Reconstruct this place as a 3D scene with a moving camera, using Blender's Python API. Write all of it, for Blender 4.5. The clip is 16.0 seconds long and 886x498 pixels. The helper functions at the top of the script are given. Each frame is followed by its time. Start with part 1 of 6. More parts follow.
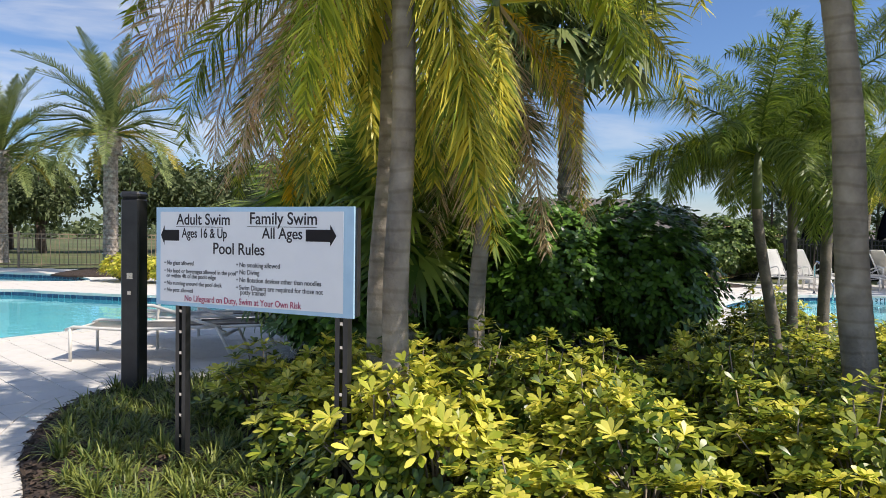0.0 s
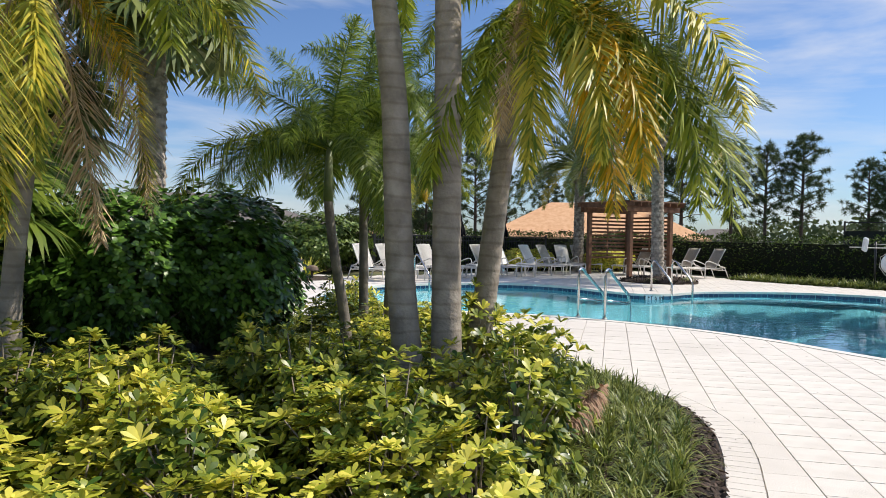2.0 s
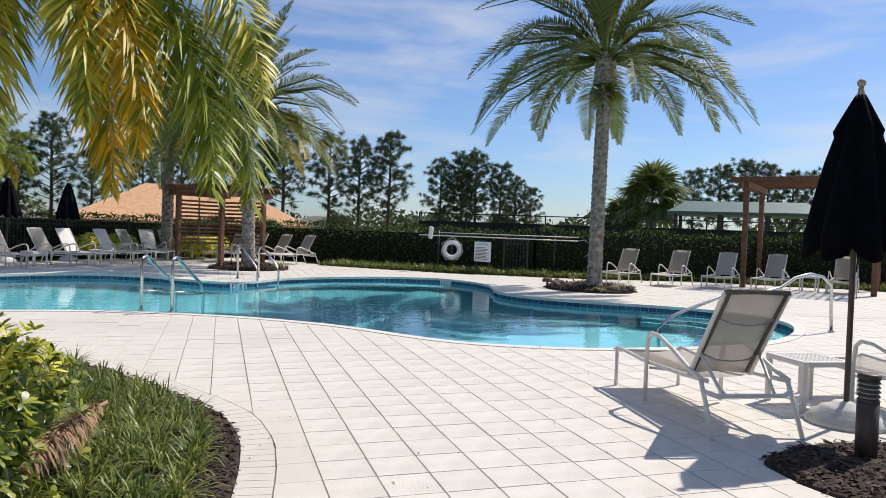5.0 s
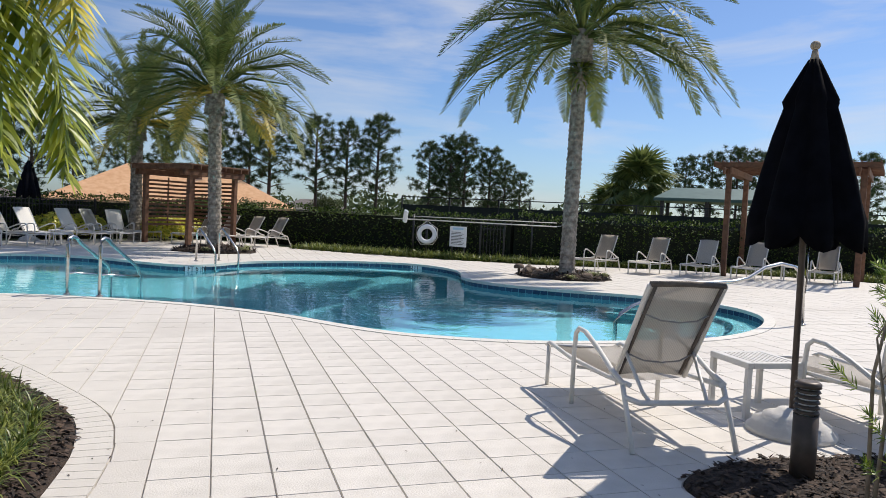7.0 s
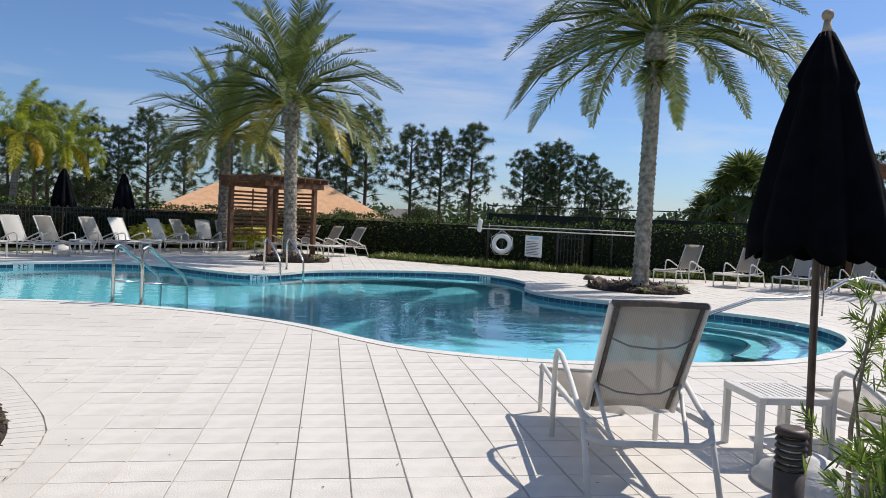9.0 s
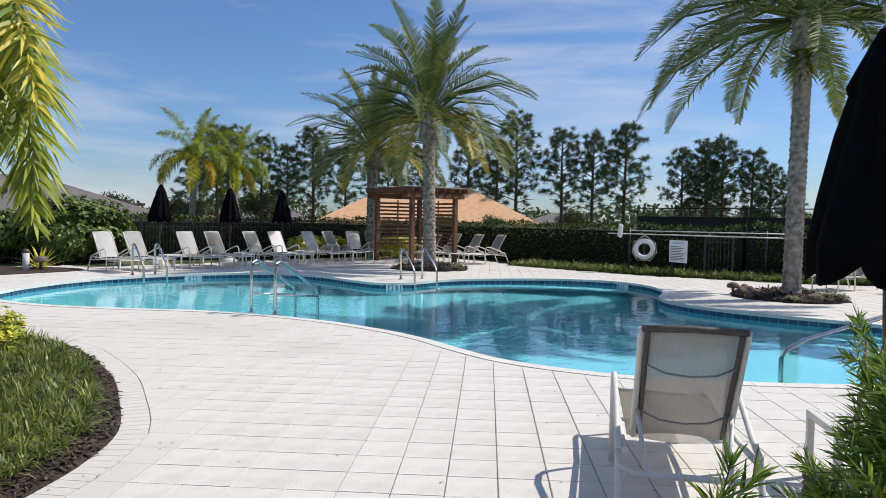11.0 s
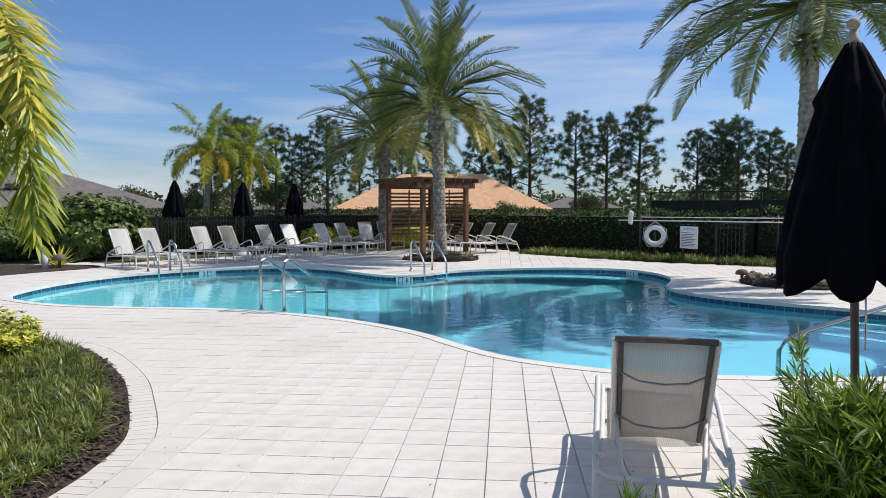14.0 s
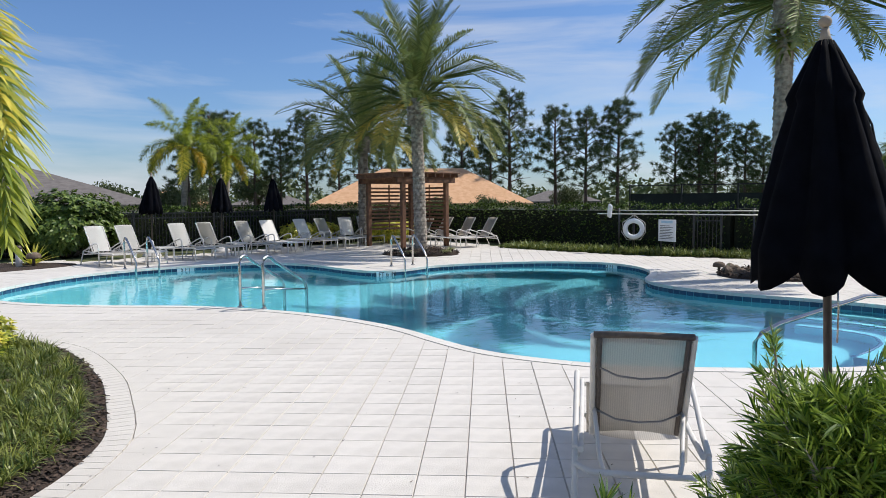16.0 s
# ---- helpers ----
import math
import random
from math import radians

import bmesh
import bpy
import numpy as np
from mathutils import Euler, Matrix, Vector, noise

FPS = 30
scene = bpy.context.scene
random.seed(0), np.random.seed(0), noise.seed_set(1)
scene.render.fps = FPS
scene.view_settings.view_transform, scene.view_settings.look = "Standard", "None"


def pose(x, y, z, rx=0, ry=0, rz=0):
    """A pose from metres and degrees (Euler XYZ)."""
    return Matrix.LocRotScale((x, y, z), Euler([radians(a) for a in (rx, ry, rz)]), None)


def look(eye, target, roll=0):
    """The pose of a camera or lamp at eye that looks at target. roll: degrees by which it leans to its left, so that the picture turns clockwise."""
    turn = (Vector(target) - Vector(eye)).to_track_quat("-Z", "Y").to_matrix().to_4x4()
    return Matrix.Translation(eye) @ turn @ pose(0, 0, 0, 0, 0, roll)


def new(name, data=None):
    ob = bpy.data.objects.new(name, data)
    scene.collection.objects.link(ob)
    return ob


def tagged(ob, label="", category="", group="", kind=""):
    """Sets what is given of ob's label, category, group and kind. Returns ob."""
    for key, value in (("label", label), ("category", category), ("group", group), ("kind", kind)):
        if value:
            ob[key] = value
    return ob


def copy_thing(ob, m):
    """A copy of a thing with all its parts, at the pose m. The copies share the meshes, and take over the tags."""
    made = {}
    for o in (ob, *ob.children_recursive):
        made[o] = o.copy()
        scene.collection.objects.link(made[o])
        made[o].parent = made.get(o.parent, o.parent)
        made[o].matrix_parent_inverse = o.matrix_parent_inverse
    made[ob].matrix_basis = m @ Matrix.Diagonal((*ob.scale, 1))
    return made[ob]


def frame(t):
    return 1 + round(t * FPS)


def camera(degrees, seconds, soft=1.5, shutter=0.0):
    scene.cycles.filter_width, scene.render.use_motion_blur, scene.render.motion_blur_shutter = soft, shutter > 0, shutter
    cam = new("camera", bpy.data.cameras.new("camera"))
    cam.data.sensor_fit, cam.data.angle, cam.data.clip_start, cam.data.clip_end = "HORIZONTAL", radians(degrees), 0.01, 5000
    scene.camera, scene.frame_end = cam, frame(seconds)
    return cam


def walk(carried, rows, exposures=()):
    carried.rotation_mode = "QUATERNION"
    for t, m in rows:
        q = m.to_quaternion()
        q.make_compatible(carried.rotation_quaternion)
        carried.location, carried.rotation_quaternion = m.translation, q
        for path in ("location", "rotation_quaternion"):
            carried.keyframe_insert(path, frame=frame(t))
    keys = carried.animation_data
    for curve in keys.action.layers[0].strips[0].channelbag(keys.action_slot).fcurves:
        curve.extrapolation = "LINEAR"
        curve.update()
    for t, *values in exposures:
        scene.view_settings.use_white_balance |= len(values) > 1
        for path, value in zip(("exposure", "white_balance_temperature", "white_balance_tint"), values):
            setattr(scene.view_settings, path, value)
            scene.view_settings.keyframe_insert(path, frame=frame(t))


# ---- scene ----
cam = camera(64.80, 16.0, soft=0.45)
PATH = [
    (0, (0.041, -0.119, 1.422), (-0.124, 1.874, 1.372), 0.73),
    (0.5, (0.126, -0.049, 1.432), (0.199, 1.948, 1.37), 1.24),
    (1, (0.247, 0.0, 1.427), (0.59, 1.97, 1.365), 1.24),
    (1.5, (0.34, 0.008, 1.401), (0.94, 1.915, 1.349), 1.18),
    (2, (0.389, 0.014, 1.374), (1.276, 1.806, 1.332), 1.09),
    (2.5, (0.461, 0.106, 1.379), (1.611, 1.742, 1.34), 1.16),
    (3, (0.575, 0.237, 1.407), (1.911, 1.724, 1.365), 1.06),
    (3.5, (0.718, 0.256, 1.429), (2.172, 1.629, 1.381), 1.22),
    (4, (0.885, 0.169, 1.427), (2.441, 1.424, 1.381), 1.26),
    (4.5, (1.066, 0.122, 1.412), (2.696, 1.28, 1.365), 1.68),
    (5, (1.248, 0.13, 1.393), (2.937, 1.2, 1.34), 2.05),
    (7.5, (2.436, -0.239, 1.388), (4.128, 0.822, 1.282), 2.89),
    (8, (2.691, -0.397, 1.401), (4.34, 0.73, 1.303), 3.02),
    (8.5, (2.928, -0.5, 1.405), (4.519, 0.708, 1.31), 2.72),
    (9, (3.147, -0.6, 1.419), (4.666, 0.699, 1.337), 2.55),
    (9.5, (3.329, -0.74, 1.45), (4.769, 0.646, 1.38), 2.42),
    (10, (3.474, -0.901, 1.492), (4.82, 0.577, 1.432), 2.08),
    (12.5, (3.661, -1.278, 1.641), (4.743, 0.399, 1.518), -0.17),
    (13, (3.689, -1.304, 1.678), (4.794, 0.359, 1.556), -0.12),
    (13.5, (3.69, -1.334, 1.709), (4.818, 0.313, 1.588), -0.01),
    (14, (3.684, -1.352, 1.729), (4.829, 0.283, 1.601), -0.07),
    (14.5, (3.679, -1.361, 1.74), (4.837, 0.264, 1.604), -0.18),
    (15, (3.677, -1.368, 1.746), (4.846, 0.248, 1.603), -0.29),
    (15.5, (3.684, -1.365, 1.747), (4.864, 0.243, 1.602), -0.36),
    (16, (3.692, -1.358, 1.747), (4.881, 0.244, 1.602), -0.43),
]
# the exposure falls a little as the bright paving comes into view
walk(cam, [(t, look(eye, target, roll)) for t, eye, target, roll in PATH],
     [(0, 0.10, 6850, 12), (2, 0.05, 6850, 12), (5, -0.14, 6850, 12), (9, -0.20, 6650, 12), (12.5, -0.16, 6480, 11), (16, -0.16, 6480, 11)])

# ---- world, sun, exposure ----
SUN_ELEV, SUN_AZ = radians(50), radians(-18.5)
sun_dir = Vector((math.cos(SUN_ELEV) * math.cos(SUN_AZ), math.cos(SUN_ELEV) * math.sin(SUN_AZ), math.sin(SUN_ELEV)))
world = bpy.data.worlds.new("sky")
scene.world = world
world.use_nodes = True
wt = world.node_tree
wn = wt.nodes
sky = wn.new("ShaderNodeTexSky")
sky.sky_type, sky.sun_disc = "NISHITA", False
sky.sun_elevation, sky.sun_rotation = SUN_ELEV, radians(90) - SUN_AZ
sky.air_density, sky.dust_density, sky.ozone_density = 1.0, 0.6, 2.2
co = wn.new("ShaderNodeTexCoord")
mp = wn.new("ShaderNodeMapping")
mp.inputs["Scale"].default_value = (1.0, 1.5, 8.5)
mp.inputs["Rotation"].default_value = (0.10, 0.06, 0.4)
nz = wn.new("ShaderNodeTexNoise")
nz.inputs["Scale"].default_value, nz.inputs["Detail"].default_value, nz.inputs["Roughness"].default_value = 1.9, 6.0, 0.55
nz.inputs["Distortion"].default_value = 0.5
ramp = wn.new("ShaderNodeValToRGB")
ramp.color_ramp.elements[0].position, ramp.color_ramp.elements[1].position = 0.44, 0.78
ramp.color_ramp.elements[1].color = (0.80, 0.80, 0.80, 1)
mixs = wn.new("ShaderNodeMixRGB")
mixs.inputs["Color2"].default_value = (7.2, 7.6, 8.2, 1)
tint = wn.new("ShaderNodeMixRGB")
tint.blend_type = "MULTIPLY"
tint.inputs["Fac"].default_value = 1.0
tint.inputs["Color2"].default_value = (0.73, 0.935, 1.23, 1)
bg = wn["Background"]
bg.inputs["Strength"].default_value = 0.111
wt.links.new(co.outputs["Generated"], mp.inputs["Vector"])
wt.links.new(mp.outputs["Vector"], nz.inputs["Vector"])
wt.links.new(nz.outputs["Fac"], ramp.inputs["Fac"])
wt.links.new(ramp.outputs["Color"], mixs.inputs["Fac"])
wt.links.new(sky.outputs["Color"], tint.inputs["Color1"])
wt.links.new(tint.outputs["Color"], mixs.inputs["Color1"])
wt.links.new(mixs.outputs["Color"], bg.inputs["Color"])
sun = new("sun", bpy.data.lights.new("sun", "SUN"))
sun.data.energy, sun.data.angle, sun.data.color = 5.0, radians(0.55), (1.0, 0.95, 0.87)
sun.matrix_world = look(sun_dir * 60, (0, 0, 0))


# ---- materials ----
def mat(name, a, b=None, rough=0.6, metal=0.0, scale=6.0, bump=0.0, bscale=60.0, island=0.0, objrand=0.0, spec=0.5, trans=0.0, stain=None, sstr=0.3, sscale=1.2):
    """Two-colour procedural paint: grain noise, broad stains, random value per island or object, bump."""
    m = bpy.data.materials.new(name)
    m.use_nodes = True
    nt = m.node_tree
    n, ln = nt.nodes, nt.links
    p = n["Principled BSDF"]
    b = b or tuple(c * 0.8 for c in a)
    tc = n.new("ShaderNodeTexCoord")
    t1 = n.new("ShaderNodeTexNoise")
    t1.inputs["Scale"].default_value, t1.inputs["Detail"].default_value = scale, 5
    ln.new(tc.outputs["Object"], t1.inputs["Vector"])
    r1 = n.new("ShaderNodeValToRGB")
    r1.color_ramp.elements[0].position, r1.color_ramp.elements[1].position = 0.35, 0.68
    r1.color_ramp.elements[0].color, r1.color_ramp.elements[1].color = (*a, 1), (*b, 1)
    fac = t1.outputs["Fac"]
    if island:
        g = n.new("ShaderNodeNewGeometry")
        mx = n.new("ShaderNodeMixRGB")
        mx.inputs["Fac"].default_value = island
        ln.new(t1.outputs["Fac"], mx.inputs["Color1"])
        ln.new(g.outputs["Random Per Island"], mx.inputs["Color2"])
        fac = mx.outputs["Color"]
        r1.color_ramp.elements[0].position, r1.color_ramp.elements[1].position = 0.2, 0.8
    ln.new(fac, r1.inputs["Fac"])
    col = r1.outputs["Color"]
    if objrand:
        oi = n.new("ShaderNodeObjectInfo")
        mr = n.new("ShaderNodeMapRange")
        mr.inputs["To Min"].default_value, mr.inputs["To Max"].default_value = 1 - objrand, 1 + objrand
        ln.new(oi.outputs["Random"], mr.inputs["Value"])
        hv = n.new("ShaderNodeHueSaturation")
        ln.new(mr.outputs["Result"], hv.inputs["Value"])
        ln.new(col, hv.inputs["Color"])
        col = hv.outputs["Color"]
    if stain:
        t2 = n.new("ShaderNodeTexNoise")
        t2.inputs["Scale"].default_value, t2.inputs["Detail"].default_value = sscale, 4
        ln.new(tc.outputs["Object"], t2.inputs["Vector"])
        r2 = n.new("ShaderNodeValToRGB")
        r2.color_ramp.elements[0].position, r2.color_ramp.elements[1].position = 0.5, 0.75
        r2.color_ramp.elements[1].color = (sstr, sstr, sstr, 1)
        ln.new(t2.outputs["Fac"], r2.inputs["Fac"])
        m2 = n.new("ShaderNodeMixRGB")
        m2.inputs["Color2"].default_value = (*stain, 1)
        ln.new(r2.outputs["Color"], m2.inputs["Fac"])
        ln.new(col, m2.inputs["Color1"])
        col = m2.outputs["Color"]
    ln.new(col, p.inputs["Base Color"])
    p.inputs["Roughness"].default_value, p.inputs["Metallic"].default_value = rough, metal
    p.inputs["Specular IOR Level"].default_value = spec
    if bump:
        t3 = n.new("ShaderNodeTexNoise")
        t3.inputs["Scale"].default_value, t3.inputs["Detail"].default_value = bscale, 4
        ln.new(tc.outputs["Object"], t3.inputs["Vector"])
        bp = n.new("ShaderNodeBump")
        bp.inputs["Strength"].default_value, bp.inputs["Distance"].default_value = bump, 0.02
        ln.new(t3.outputs["Fac"], bp.inputs["Height"])
        ln.new(bp.outputs["Normal"], p.inputs["Normal"])
    if trans:
        tl = n.new("ShaderNodeBsdfTranslucent")
        ln.new(col, tl.inputs["Color"])
        ms = n.new("ShaderNodeMixShader")
        ms.inputs["Fac"].default_value = trans
        ln.new(p.outputs["BSDF"], ms.inputs[1])
        ln.new(tl.outputs["BSDF"], ms.inputs[2])
        ln.new(ms.outputs["Shader"], n["Material Output"].inputs["Surface"])
    return m


M = {}
M["paver"] = mat("paver", (0.71, 0.67, 0.61), (0.62, 0.585, 0.53), 0.75, scale=5, bump=0.25, bscale=90, objrand=0.03, stain=(0.45, 0.41, 0.36), sstr=0.35, sscale=0.5)
M["paver_j"] = mat("paver_joined", (0.71, 0.67, 0.61), (0.62, 0.585, 0.53), 0.75, scale=5, bump=0.25, bscale=90, island=0.10, stain=(0.45, 0.41, 0.36), sstr=0.35, sscale=0.5)
M["joint"] = mat("joint_sand", (0.48, 0.44, 0.39), (0.60, 0.56, 0.50), 0.95, scale=12)
M["coping"] = mat("coping", (0.72, 0.69, 0.63), (0.63, 0.6, 0.54), 0.7, scale=8, bump=0.2, objrand=0.05, island=0.4)
M["grass_soil"] = mat("lawn_ground", (0.06, 0.09, 0.025), (0.13, 0.13, 0.05), 0.95, scale=0.6, bump=0.6, bscale=30, stain=(0.2, 0.17, 0.1), sstr=0.6, sscale=0.15)
M["mulch"] = mat("mulch", (0.03, 0.02, 0.014), (0.075, 0.05, 0.035), 0.95, scale=30, bump=1.0, bscale=70)
M["chip"] = mat("mulch_chip", (0.02, 0.014, 0.01), (0.10, 0.065, 0.045), 0.9, scale=30, island=0.8)
M["plaster"] = mat("pool_plaster", (0.12, 0.46, 0.54), (0.15, 0.52, 0.59), 0.6, scale=1.0, stain=(0.07, 0.32, 0.45), sstr=0.4, sscale=0.5)
M["tileband"] = mat("waterline_tile", (0.02, 0.06, 0.13), (0.04, 0.11, 0.2), 0.25, scale=14, island=0.7)
M["steel"] = mat("stainless_steel", (0.62, 0.6, 0.57), (0.5, 0.48, 0.46), 0.22, 1.0, scale=20)
M["white_alu"] = mat("white_aluminium", (0.75, 0.72, 0.66), (0.66, 0.63, 0.58), 0.45, scale=10)
# sling cloth as seen from its shaded side, the shade put into the colour
M["sling"] = mat("shaded_sling_fabric", (0.54, 0.50, 0.44), (0.44, 0.405, 0.355), 0.85, scale=220, bump=0.3, bscale=400, trans=0.04)
# open weave: light passes between the threads
nt = M["sling"].node_tree
tc, wv = nt.nodes.new("ShaderNodeTexCoord"), nt.nodes.new("ShaderNodeTexWave")
wv.bands_direction = "Y"
wv.inputs["Scale"].default_value, wv.inputs["Distortion"].default_value = 26.0, 0.4
mr, tp, ms = nt.nodes.new("ShaderNodeMapRange"), nt.nodes.new("ShaderNodeBsdfTransparent"), nt.nodes.new("ShaderNodeMixShader")
mr.inputs["To Min"].default_value, mr.inputs["To Max"].default_value = 0.03, 0.20
old = nt.nodes["Material Output"].inputs["Surface"].links[0].from_socket
nt.links.new(tc.outputs["Object"], wv.inputs["Vector"])
nt.links.new(wv.outputs["Fac"], mr.inputs["Value"])
nt.links.new(mr.outputs["Result"], ms.inputs["Fac"])
nt.links.new(old, ms.inputs[1])
nt.links.new(tp.outputs["BSDF"], ms.inputs[2])
nt.links.new(ms.outputs["Shader"], nt.nodes["Material Output"].inputs["Surface"])
# grey for the bow bars: white aluminium with shade put into its colour
M["shaded_tube"] = mat("shaded_tube", (0.30, 0.28, 0.26), (0.24, 0.225, 0.21), 0.5, scale=10)
# the same cloth in a lighter copy, coloured as if the sun lit it
M["sling_lit"] = mat("sunlit_sling_fabric", (0.80, 0.78, 0.73), (0.70, 0.68, 0.63), 0.85, scale=220, bump=0.3, bscale=400, trans=0.06)
M["leaf_loose"] = mat("light_shrub_leaf", (0.05, 0.10, 0.015), (0.17, 0.24, 0.04), 0.5, scale=4, island=0.8, trans=0.2)
M["sling_edge"] = mat("brown_sling_edge", (0.10, 0.08, 0.065), (0.14, 0.115, 0.095), 0.8, scale=30)
# near-black: the shade inside the hedge, put into the colour of its core
M["hedge_core"] = mat("hedge_inner_shade", (0.008, 0.012, 0.004), (0.016, 0.02, 0.008), 0.95, scale=12, bump=0.8, bscale=20)
M["finial"] = mat("weathered_wood", (0.30, 0.24, 0.17), (0.42, 0.35, 0.26), 0.7, scale=20, bump=0.2)
M["black"] = mat("black_paint", (0.018, 0.018, 0.02), (0.03, 0.03, 0.032), 0.35, scale=9)
M["canvas"] = mat("navy_canvas", (0.004, 0.0045, 0.008), (0.008, 0.009, 0.015), 0.9, scale=9, bump=0.2, bscale=300, spec=0.15)
M["cedar"] = mat("stained_cedar", (0.11, 0.05, 0.025), (0.20, 0.095, 0.05), 0.7, scale=7, bump=0.3, bscale=50, objrand=0.18)
M["leaf_sch"] = mat("variegated_leaf", (0.045, 0.10, 0.012), (0.34, 0.37, 0.04), 0.38, scale=9, island=0.75, trans=0.22)
# on the umbrella shrubs this yellow stands for young leaves and for sunlight
M["leaf_young"] = mat("yellow_young_leaf", (0.34, 0.40, 0.03), (0.95, 0.84, 0.16), 0.38, scale=9, island=0.6, trans=0.33)
M["leaf_pale"] = mat("striped_blade", (0.14, 0.19, 0.06), (0.50, 0.48, 0.25), 0.5, scale=6, island=0.7, trans=0.2)
M["leaf_dark"] = mat("dark_glossy_leaf", (0.035, 0.09, 0.014), (0.14, 0.28, 0.04), 0.32, scale=6, island=0.8, trans=0.18)
M["leaf_hedge"] = mat("hedge_leaf", (0.012, 0.03, 0.006), (0.105, 0.165, 0.022), 0.7, scale=4, island=0.8, trans=0.06, spec=0.25)
M["leaf_lirio"] = mat("grass_blade", (0.03, 0.078, 0.012), (0.32, 0.345, 0.075), 0.42, scale=4, island=0.55, trans=0.25)
M["leaf_podo"] = mat("podocarpus_leaf", (0.045, 0.11, 0.012), (0.34, 0.44, 0.06), 0.35, scale=5, island=0.8, trans=0.25)
M["frond"] = mat("palm_leaflet", (0.12, 0.19, 0.02), (0.48, 0.52, 0.06), 0.4, scale=2, island=0.7, trans=0.48)
M["frond_y"] = mat("yellowing_leaflet", (0.16, 0.24, 0.03), (0.78, 0.66, 0.09), 0.45, scale=3, island=0.8, trans=0.38)
M["frond_o"] = mat("golden_leaflet", (0.24, 0.29, 0.03), (0.92, 0.56, 0.03), 0.45, scale=3, island=0.8, trans=0.45)
M["frond_g"] = mat("golden_date_leaflet", (0.20, 0.22, 0.04), (0.58, 0.44, 0.08), 0.55, scale=2, island=0.7, trans=0.3)
M["frond_d"] = mat("dead_leaflet", (0.42, 0.27, 0.13), (0.68, 0.52, 0.32), 0.8, scale=3, island=0.7, trans=0.25)
M["frond_date"] = mat("date_leaflet", (0.08, 0.12, 0.03), (0.26, 0.30, 0.09), 0.6, scale=2, island=0.6, trans=0.25)
M["bark_fox"] = mat("grey_palm_bark", (0.22, 0.19, 0.155), (0.40, 0.35, 0.29), 0.85, scale=7, bump=0.4, bscale=40, stain=(0.16, 0.13, 0.1), sstr=0.5, sscale=3)
# leaf scars: thin dark bands round the trunk
nt = M["bark_fox"].node_tree
tc, wv, rr, mm = nt.nodes.new("ShaderNodeTexCoord"), nt.nodes.new("ShaderNodeTexWave"), nt.nodes.new("ShaderNodeValToRGB"), nt.nodes.new("ShaderNodeMixRGB")
wv.bands_direction = "Z"
wv.inputs["Scale"].default_value, wv.inputs["Distortion"].default_value, wv.inputs["Detail Scale"].default_value = 2.86, 3.5, 0.8
rr.color_ramp.elements[0].position, rr.color_ramp.elements[1].position = 0.0, 0.16
rr.color_ramp.elements[0].color = (0.80, 0.78, 0.74, 1)
mm.blend_type, mm.inputs["Fac"].default_value = "MULTIPLY", 1.0
pb = nt.nodes["Principled BSDF"]
old = pb.inputs["Base Color"].links[0].from_socket
nt.links.new(tc.outputs["Object"], wv.inputs["Vector"])
nt.links.new(wv.outputs["Fac"], rr.inputs["Fac"])
nt.links.new(old, mm.inputs["Color1"])
nt.links.new(rr.outputs["Color"], mm.inputs["Color2"])
nt.links.new(mm.outputs["Color"], pb.inputs["Base Color"])
M["bark_date"] = mat("date_bark", (0.18, 0.15, 0.12), (0.44, 0.385, 0.32), 0.95, scale=9, bump=0.8, bscale=40)
# darker leaflet copy for slim and low fan palms, shade put into the green
M["frond_t"] = mat("shaded_green_leaflet", (0.07, 0.14, 0.02), (0.30, 0.38, 0.06), 0.4, scale=2, island=0.7, trans=0.4)
M["frond_f"] = mat("fallen_leaflet", (0.26, 0.14, 0.08), (0.46, 0.30, 0.19), 0.85, scale=3, island=0.7)
# darker copy of the palm bark: backlit shade put into the slim trunks' colour
M["bark_slim"] = mat("shaded_slim_bark", (0.11, 0.10, 0.085), (0.24, 0.21, 0.17), 0.85, scale=7, bump=0.4, bscale=40)
M["crownshaft"] = mat("crownshaft_skin", (0.12, 0.17, 0.06), (0.24, 0.27, 0.14), 0.5, scale=5)
M["bark_pine"] = mat("pine_bark", (0.07, 0.05, 0.04), (0.14, 0.1, 0.08), 0.95, scale=6)
M["pine"] = mat("pine_needle", (0.035, 0.07, 0.025), (0.12, 0.17, 0.06), 0.6, scale=2, island=0.7, trans=0.15)
M["oak"] = mat("far_leaf", (0.05, 0.075, 0.025), (0.13, 0.16, 0.06), 0.7, scale=0.5, island=0.7, trans=0.15)
M["roof_grey"] = mat("grey_shingle", (0.13, 0.115, 0.105), (0.19, 0.17, 0.155), 0.9, scale=3, bump=0.4, bscale=8)
M["roof_tan"] = mat("tan_tile_roof", (0.62, 0.34, 0.17), (0.72, 0.44, 0.25), 0.85, scale=3, bump=0.4, bscale=8)
M["stucco"] = mat("stucco", (0.55, 0.46, 0.4), (0.6, 0.52, 0.45), 0.9, scale=3)
M["white"] = mat("white_board", (0.78, 0.8, 0.82), (0.72, 0.74, 0.77), 0.4, scale=4)
M["signblue"] = mat("pale_blue_border", (0.42, 0.62, 0.78), (0.36, 0.56, 0.72), 0.4, scale=9)
M["ink"] = mat("black_ink", (0.02, 0.015, 0.02), None, 0.5)
M["redink"] = mat("red_ink", (0.45, 0.06, 0.14), None, 0.5)
M["greyink"] = mat("grey_ink", (0.09, 0.09, 0.1), None, 0.5)
M["glassdark"] = mat("dark_window", (0.03, 0.035, 0.04), (0.05, 0.055, 0.06), 0.1, scale=1)
M["green_roof"] = mat("green_metal_roof", (0.07, 0.13, 0.10), (0.10, 0.17, 0.13), 0.45, scale=2)
